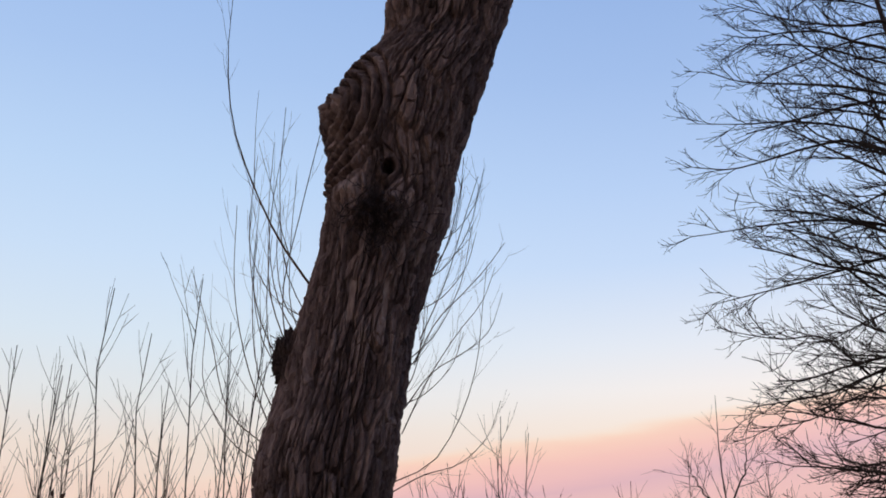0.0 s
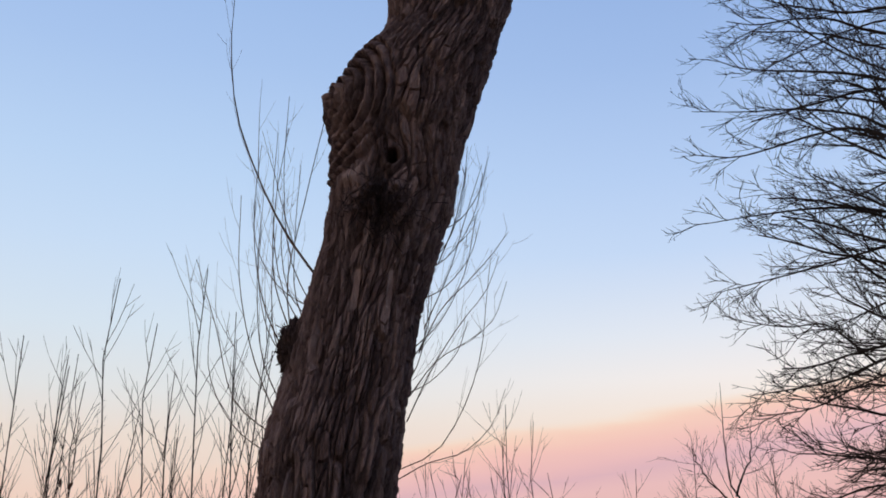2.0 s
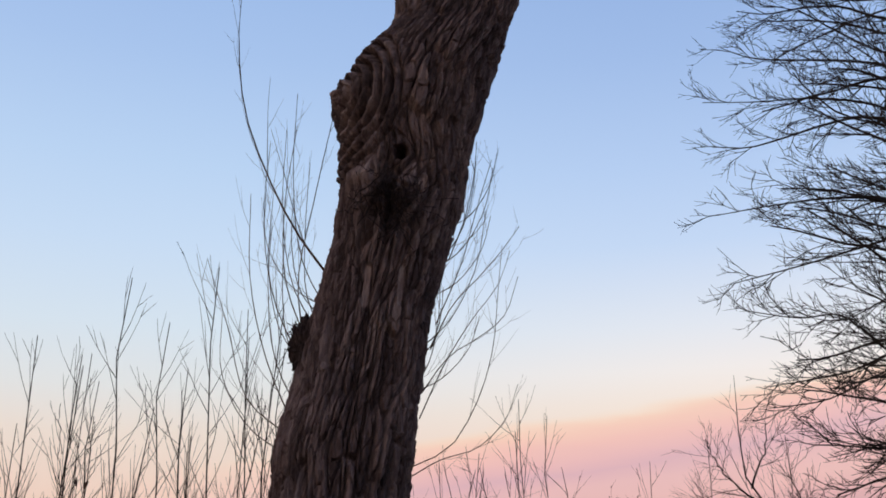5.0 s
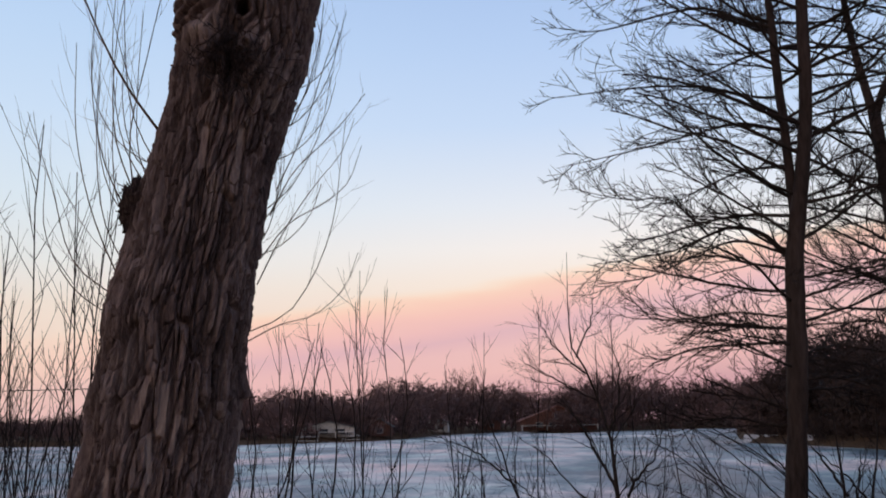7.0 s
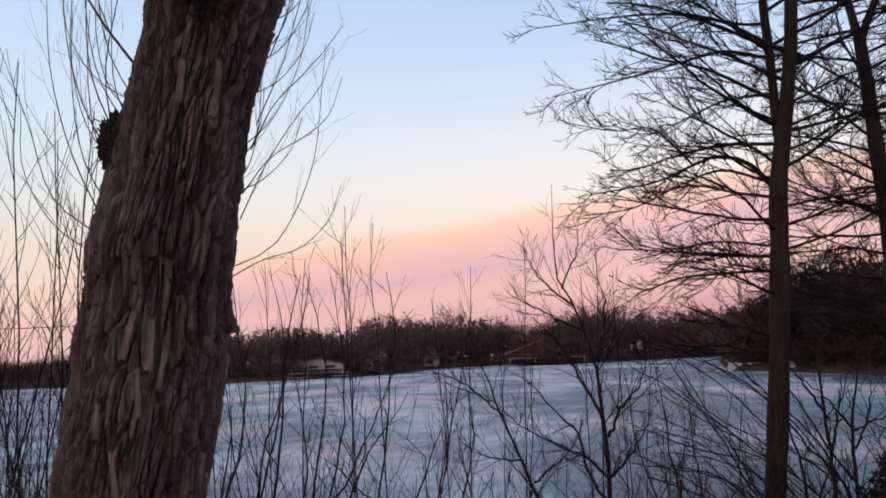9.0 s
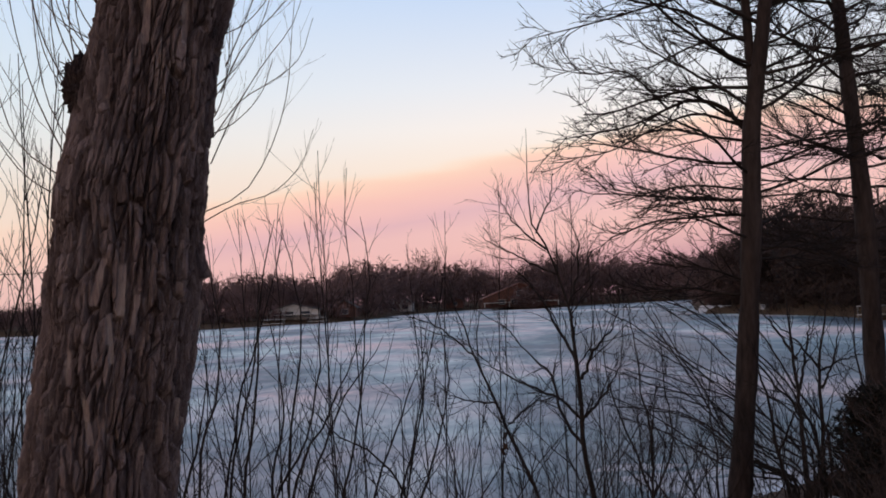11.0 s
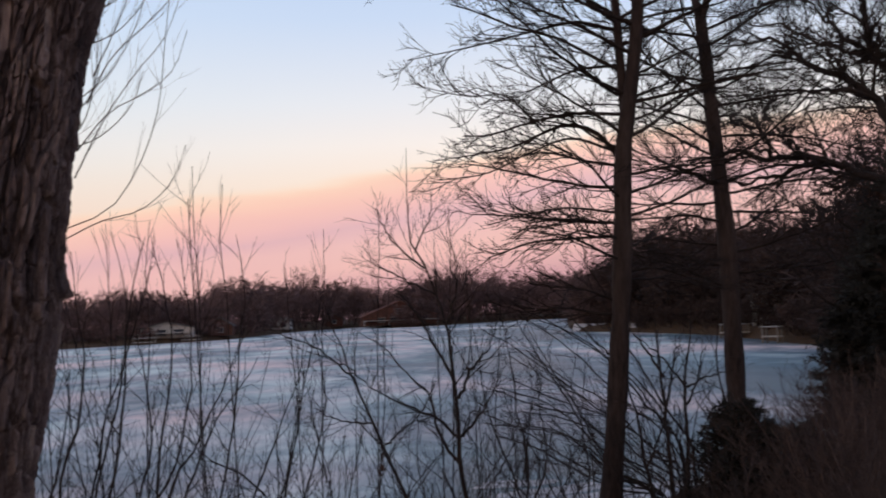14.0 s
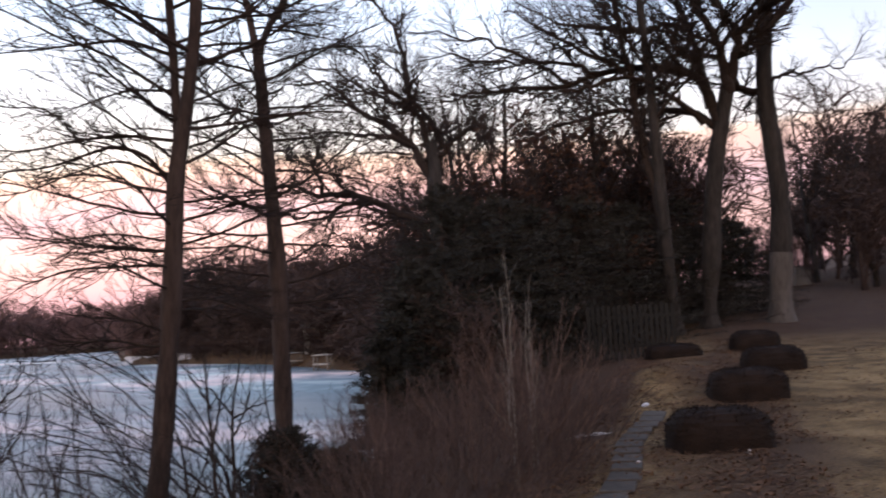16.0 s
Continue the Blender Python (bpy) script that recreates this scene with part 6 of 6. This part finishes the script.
# ---- far shore ----
def crown(rng, height, limbs=12, twigs=6, fine=7, blade=0.03, spread=1.0, low=0.3):
    """A bare far tree as (verts, quads): short trunk, fanning limbs and a rounded haze of twig blades."""
    k = 5
    P = np.stack([rng.normal(size=k) * 0.1, rng.normal(size=k) * 0.1, np.linspace(0, height * 0.52, k)], -1)[None]
    R = np.linspace(height * 0.018, height * 0.008, k)[None]
    P1, R1 = spawn(rng, P, R, limbs, height * 0.5 * spread, 44, 0.1, 0.16, 5, low, 1.0, 0.55, 0.04, shrink=0.05)
    P2, R2 = spawn(rng, P1, R1, twigs, height * 0.22 * spread, 48, 0.05, 0.18, 3, 0.25, 1.0, 0.6, 0.03, shrink=0.2)
    P3, _ = spawn(rng, P2, R2, fine, height * 0.1 * spread, 55, 0.04, 0.2, 2, 0.05, 1.0, 0.8, 0.022, shrink=0.2)
    m = len(P3)
    side = np.cross(P3[:, 1] - P3[:, 0], rng.normal(size=(m, 3)))
    side *= blade / (np.linalg.norm(side, axis=1, keepdims=True) + 1e-9)
    V = np.stack([P3[:, 0] - side, P3[:, 0] + side, P3[:, 1] + side * 0.5, P3[:, 1] - side * 0.5], 1)
    n = len(P2)
    s2 = np.cross(P2[:, 2] - P2[:, 0], rng.normal(size=(n, 3)))
    s2 *= blade * 1.4 / (np.linalg.norm(s2, axis=1, keepdims=True) + 1e-9)
    V2 = np.stack([P2[:, 0] - s2, P2[:, 0] + s2, P2[:, 1] + s2 * 0.8, P2[:, 1] - s2 * 0.8, P2[:, 2] + s2 * 0.5, P2[:, 2] - s2 * 0.5], 1)
    Q2 = (np.arange(n)[:, None, None] * 6 + np.array([[0, 1, 2, 3], [3, 2, 4, 5]])[None]).reshape(-1, 4)
    return join([tubes(P, R, 3), tubes(P1[:, ::2], R1[:, ::2], 3), (V2.reshape(-1, 3), Q2), (V.reshape(-1, 3), np.arange(m * 4).reshape(-1, 4))])


def far_woods():
    rng = np.random.default_rng(300)
    tall = [crown(rng, 10.0, 12, 6, 6, 0.034) for _ in range(6)]
    thick = [crown(rng, 10.0, 11, 5, 5, 0.1) for _ in range(4)]
    bush = [crown(rng, 5.0, 12, 5, 6, 0.05, 1.25, 0.02) for _ in range(4)]
    near = [crown(rng, 7.0, 12, 7, 7, 0.019) for _ in range(3)]
    dense = [crown(rng, 10.0, 13, 7, 8, 0.043, 1.0, 0.1) for _ in range(4)]
    pieces = []

    def put(kind, az, dist, tip, wide=1.0):
        """One tree whose top stands tip degrees above the eye's level."""
        a = radians(az)
        x, y = dist * math.sin(a), dist * math.cos(a)
        z = float(land(x, y)) - 0.2
        v, q = kind
        k = (1.6 + dist * math.tan(radians(tip)) - z) / float(v[:, 2].max())
        c, s = math.cos(dist * 7 + az), math.sin(dist * 7 + az)
        pieces.append((v @ np.array([[c, s, 0], [-s, c, 0], [0, 0, 1]]) * np.array([k * wide, k * wide, k]) + np.array([x, y, z]), q))

    def finish(name, mat, label):
        v, q = join(pieces)
        tagged(new(name, mesh_of(name, v, q, mat)), label, "woods", kind="stuff")
        pieces.clear()

    # height of the wood's edge above the eye's level, in degrees, along the shore
    way = (-42, -27, -24, -15, -12, -9.3, -7.9, -6.8, -4.3, -2.2, 0, 2.5, 4.2, 6.4, 9, 10.5, 12.3, 14.7, 17, 19)
    edge = (1.0, 0.8, 1.2, 2.3, 2.45, 2.5, 1.8, 2.7, 2.9, 2.5, 2.6, 2.35, 2.1, 2.6, 2.8, 2.6, 2.5, 2.7, 2.9, 3.0)
    for first, deep, n, kinds, lo, hi in ((8, 10, 120, tall, 0.55, 0.92), (20, 14, 130, tall, 0.85, 1.12), (36, 18, 100, thick, 0.75, 1.0)):
        for i in range(n):
            az = -42 + 60 * (i + rng.random()) / n
            top = float(np.interp(az, way, edge)) * (lo + (hi - lo) * rng.random())
            put(kinds[int(rng.integers(len(kinds)))], az, float(shore(az)) + first + deep * rng.random(), top, 1.2)
    for i in range(170):
        az = -42 + 60 * (i + rng.random()) / 170
        put(bush[int(rng.integers(4))], az, float(shore(az)) + 7 + 10 * rng.random(), 0.2 + 1.0 * rng.random(), 1.5)
    # trees that stand out over the rest, and the round bushes at the water
    for az, near_by, tip, wide in ((-0.9, 40, 3.9, 0.9), (-1.3, 44, 3.5, 0.9), (6.6, 6, 2.9, 1.2), (7.4, 8, 3.3, 1.2), (8.2, 5, 3.7, 1.25), (8.9, 8, 3.8, 1.2), (9.8, 6, 3.2, 1.2), (-5.2, 16, 3.0, 1.3), (-4.2, 14, 2.9, 1.3), (2.8, 30, 2.8, 1.0)):
        put(tall[int(rng.integers(6))], az, float(shore(az)) + near_by, tip, wide)
    for az, tip in ((-13.0, 0.5), (-10.8, 0.2), (-7.0, 0.6), (-4.6, 1.3), (-3.8, 1.0), (5.4, 1.2), (6.0, 1.5), (6.8, 1.3), (7.8, 1.0), (9.2, 0.9), (10.6, 1.0), (12.0, 1.0), (13.2, 0.9), (14.2, 0.8)):
        put(bush[int(rng.integers(4))], az, float(shore(az)) + 5, tip, 1.5)
    for az, tip in ((4.75, 0.5), (4.95, 0.9), (5.2, 1.1), (5.5, 1.4), (5.8, 1.2), (6.1, 1.5), (6.5, 1.3)):
        put(bush[int(rng.integers(4))], az, float(shore(az)) + 0.5, tip, 1.5)
    finish("far_woods", M_HAZETWIG, "bare woods along the far shore, grey-brown with painted haze")
    # the wood on the near side of the inlet, without haze in its colour, with brush down to the ice
    for i in range(110):
        az = 15.8 + 18.5 * (i + rng.random()) / 110
        dist = float(shore(az)) + 12 + 28 * rng.random()
        top = float(np.interp(az, (15.5, 17, 19.8, 21.5, 24.2, 26, 27, 28.8, 30.4, 32.5, 35), (1.7, 3.1, 4.8, 6.2, 6.3, 5.0, 5.8, 6.6, 6.8, 7.2, 7.4)))
        put(dense[int(rng.integers(4))], az, dist, top * (0.58 + 0.47 * rng.random()), 1.2)
    for i in range(70):
        az = 16.2 + 18 * (i + rng.random()) / 70
        put(bush[int(rng.integers(4))], az, float(shore(az)) + 3 + 9 * rng.random(), -0.7 + 1.6 * rng.random(), 1.3)
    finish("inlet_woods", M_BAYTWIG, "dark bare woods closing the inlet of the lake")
    # bare scrub between the inlet and the evergreens, and the wood that closes the lawn
    for i in range(7):
        az = 34.6 + 3.4 * (i + rng.random()) / 7
        put(near[int(rng.integers(3))], az, 18 + 5 * rng.random(), 1.0 + 3.2 * rng.random(), 0.9)
    for i in range(46):
        az = 34 + 46 * (i + rng.random()) / 46
        put(dense[int(rng.integers(4))], az, 46 + 30 * rng.random(), (10.0 if az < 51 else 5.0 if az < 56.5 else 11.0) * (0.55 + 0.5 * rng.random()), 1.1)
    for i in range(80):
        az = 33 + 47 * (i + rng.random()) / 80
        put(near[int(rng.integers(3))], az, 38 + 16 * rng.random(), 2.2 + (4.0 if az < 56.5 else 7.0) * rng.random(), 1.2)
    for i in range(30):
        az = 55.8 + 24 * (i + rng.random()) / 30
        put(tall[int(rng.integers(6))], az, 44 + 24 * rng.random(), (7.5 if az < 57.5 else 12.5) * (0.65 + 0.45 * rng.random()), 1.2)
    for i in range(16):
        az = 36 + 16 * (i + rng.random()) / 16
        put(near[int(rng.integers(3))], az, 31 + 9 * rng.random(), 10.5 + 4.5 * rng.random(), 0.9)
    finish("lawn_woods", M_BAYTWIG, "dark bare woods and scrub closing the lawn")


def house(at, turn, width, depth, wall, rise, label, wall_mat, roof_mat, windows, porch=False):
    """Gabled house: walls, roof slabs with eaves, windows with frames, and a porch on posts."""
    base = (at[0], at[1], float(land(at[0], at[1])) - 0.15)
    ob = thing("house", base, label, "house", "houses on the far shore", turn)
    w, d = width / 2, depth / 2
    V = [(-w, -d, 0), (w, -d, 0), (w, d, 0), (-w, d, 0), (-w, -d, wall), (w, -d, wall), (w, d, wall), (-w, d, wall), (0, -d, wall + rise), (0, d, wall + rise)]
    me = mesh_of("wall", V, [(0, 1, 5, 4), (1, 2, 6, 5), (2, 3, 7, 6), (3, 0, 4, 7)], wall_mat, False, [(4, 5, 8), (6, 7, 9)])
    part("wall", me, wall_mat, ob)
    pitch = math.atan2(rise, w)
    for sgn in (-1, 1):
        v, q = block(0, math.hypot(w, rise) + 0.6, -d - 0.6, d + 0.6, 0, 0.25, 0.04)
        v = v * np.array([sgn, 1, 1])
        v = np.stack([v[:, 0] * math.cos(pitch), v[:, 1], v[:, 2] + wall + rise - np.abs(v[:, 0]) * math.sin(pitch)], -1)
        part("roof", (v, q if sgn > 0 else q[:, ::-1]), roof_mat, ob, smooth=False)
    for x, z, ww, hh in windows:
        win = part("window", block(x - ww / 2, x + ww / 2, -d - 0.05, -d + 0.05, z, z + hh), M_GLASS, ob, smooth=False)
        f = 0.12
        part("frame", join([block(x - ww / 2 - f, x + ww / 2 + f, -d - 0.09, -d - 0.06, z + hh, z + hh + f), block(x - ww / 2 - f, x + ww / 2 + f, -d - 0.09, -d - 0.06, z - f, z),
                            block(x - ww / 2 - f, x - ww / 2, -d - 0.09, -d - 0.06, z, z + hh), block(x + ww / 2, x + ww / 2 + f, -d - 0.09, -d - 0.06, z, z + hh)]), M_WHITE, win, smooth=False)
    if porch:
        part("porch_roof", block(-w, w, -d - 3.0, -d - 0.1, wall * 0.5, wall * 0.5 + 0.25, 0.03), M_WHITE, ob, smooth=False)
        for x in np.linspace(-w + 0.3, w - 0.3, 4):
            part("post", block(x - 0.15, x + 0.15, -d - 2.9, -d - 2.6, 0, wall * 0.5), M_WHITE, ob, smooth=False)


def polar(az, dist):
    return dist * math.sin(radians(az)), dist * math.cos(radians(az))


far_woods()
house(polar(4.45, 345), 4, 28, 14, 3.2, 5.4, "broad log house with a low red-brown gable and white porch", M_SIDING, M_RUST, ((-7, 1.1, 2.3, 1.6), (-2.3, 1.1, 2.3, 1.6), (0, 4.0, 2.6, 1.9)), True)
house(polar(-2.9, 330), -5, 8.5, 7, 3.2, 2.0, "small white lakeside cottage with dark windows", M_WHITE, M_ROOF, ((-1.9, 1.0, 2.1, 1.5), (1.9, 1.0, 2.1, 1.5)))
house(polar(-9.6, 236), 6, 13, 7, 2.4, 1.5, "long low white house close to the shore", M_WHITE, M_ROOF, ((-4.5, 0.9, 2, 1.2), (-1, 0.9, 2, 1.2), (3, 0.9, 2.4, 1.2)), True)
house(polar(-6.4, 246), 0, 6, 6, 2.6, 2.0, "small brown house behind the shore", M_SIDING, M_ROOF, ((0, 0.9, 1.6, 1.2),))
house(polar(0.4, 388), 10, 7, 7, 3.2, 2.1, "small brown boathouse at the water's edge", M_SIDING, M_ROOF, ((0, 1.2, 1.6, 1.3),))
house(polar(27.4, 112), -25, 5, 6, 3.4, 2.2, "pale house half hidden among bare trees", M_WHITE, M_ROOF, ((-1.2, 1, 1.2, 1.3), (1.2, 1, 1.2, 1.3)))


def dock(az, dist, width, length, turn):
    """Wooden landing on posts, with a white frame over it, drawn up on the shore."""
    x, y = polar(az, dist)
    ob = thing("boat_dock", (x, y, LAKE), "white-framed wooden boat dock drawn up on the snowy shore", "dock", "docks on the shore", turn)
    part("deck", block(-width / 2, width / 2, -length / 2, length / 2, 0.55, 0.7, 0.02), M_WHITE, ob, smooth=False)
    for i in (-1, 1):
        for j in (-1, 1):
            px, py = i * (width / 2 - 0.1), j * (length / 2 - 0.1)
            part("post", block(px - 0.07, px + 0.07, py - 0.07, py + 0.07, -0.3, 1.5, 0.01), M_FENCE, ob, smooth=False)
    part("canopy", block(-width / 2 - 0.1, width / 2 + 0.1, -length / 2 - 0.1, length / 2 + 0.1, 1.5, 1.6, 0.04), M_WHITE, ob, smooth=False)


dock(18.5, 150, 1.5, 2.4, 20)
dock(27.2, 92, 0.9, 1.8, 30)
dock(25.1, 108, 2.2, 2.6, 12)
dock(-10.9, 218, 5, 3, 5)
dock(-8.2, 226, 4, 3, -8)


# ---- fence, box and leftovers of snow by the lawn ----
def fence():
    a, b = np.array([14.6, 15.1]), np.array([15.9, 13.75])
    base = (*((a + b) / 2), float(land(*((a + b) / 2))))
    ob = thing("picket_fence", base, "weathered grey picket fence behind the shrubs", "fence")
    turn = math.degrees(math.atan2(b[1] - a[1], b[0] - a[0]))
    ob.matrix_basis = pose(*base, 0, 0, turn)
    span = float(np.linalg.norm(b - a))
    picket = mesh_of("picket", *block(-0.035, 0.035, -0.012, 0.012, 0.0, 1.2, 0.006), M_PICKET, False)
    for j in range(17):
        o = part("picket", picket, M_PICKET, ob)
        o.location = (-span / 2 + span * j / 16, 0, 0.02 * math.sin(j * 2.3))
    for z in (0.25, 0.9):
        part("rail", block(-span / 2, span / 2, 0.014, 0.05, z, z + 0.08, 0.008), M_PICKET, ob, smooth=False)


fence()
bx, by = polar(56.4, 43)
box_ob = thing("utility_box", (bx, by, float(land(bx, by)) - 0.02), "pale grey utility box beside an oak", "utility box")
part("cabinet", block(-0.55, 0.55, -0.3, 0.3, 0, 0.8, 0.03), M_FENCE, box_ob, smooth=False)
part("lid", block(-0.58, 0.58, -0.33, 0.33, 0.804, 0.87, 0.015), M_STONE, box_ob, smooth=False)


def snow_patch(az, dist, long, wide, turn, seed):
    rng = np.random.default_rng(seed)
    x, y = polar(az, dist)
    n, m = 9, 26
    th = np.arange(m) * 2 * np.pi / m
    rag = 1 + 0.35 * np.convolve(np.tile(rng.normal(size=m), 3), np.ones(3) / 3, "same")[m:2 * m]
    f = np.linspace(0, 1, n)
    X = long / 2 * f[:, None] * rag[None] * np.cos(th)[None]
    Y = wide / 2 * f[:, None] * rag[None] * np.sin(th)[None]
    c, s = math.cos(radians(turn)), math.sin(radians(turn))
    WX, WY = x + X * c - Y * s, y + X * s + Y * c
    Z = np.maximum(land(WX, WY), LAKE + 0.02) + 0.05 * (1 - f[:, None] ** 2) - 0.015
    i = np.arange(n * m).reshape(n, m)
    Q = np.stack([i[:-1], i[1:], np.roll(i[1:], -1, 1), np.roll(i[:-1], -1, 1)], -1).reshape(-1, 4)
    ob = new("snow_patch", mesh_of("snow_patch", np.stack([WX, WY, Z], -1).reshape(-1, 3), Q, M_SNOW))
    tagged(ob, "small leftover patch of old snow on leaves", "snow patch", "leftover snow")


for k, (az, dist, l, w, t) in enumerate(((43.2, 11.3, 0.75, 0.16, -30), (47.2, 13.2, 0.3, 0.12, 20), (46.6, 9.3, 0.12, 0.07, 0), (54.3, 15.5, 0.5, 0.16, 10), (54.8, 18.0, 0.5, 0.14, 40), (53.6, 21.5, 0.3, 0.12, 0), (53.0, 9.8, 0.18, 0.08, 60), (20.7, 9.2, 0.7, 0.32, 15), (21.8, 10.3, 0.9, 0.36, -10), (19.3, 10.0, 0.6, 0.25, 30), (22.6, 9.0, 0.45, 0.2, 0),
                                      (15.9, 168, 9, 4, 80), (16.9, 166, 10, 3, 80), (19.0, 152, 7, 3, 75), (13.4, 20.4, 3.2, 1.3, 20), (17.2, 19.6, 3.6, 1.6, -10), (19.9, 20.8, 2.6, 1.2, 15), (15.4, 18.8, 1.8, 0.8, 40), (11.2, 21.5, 2.4, 0.9, 0))):
    snow_patch(az, dist, l, w, t, 500 + k)
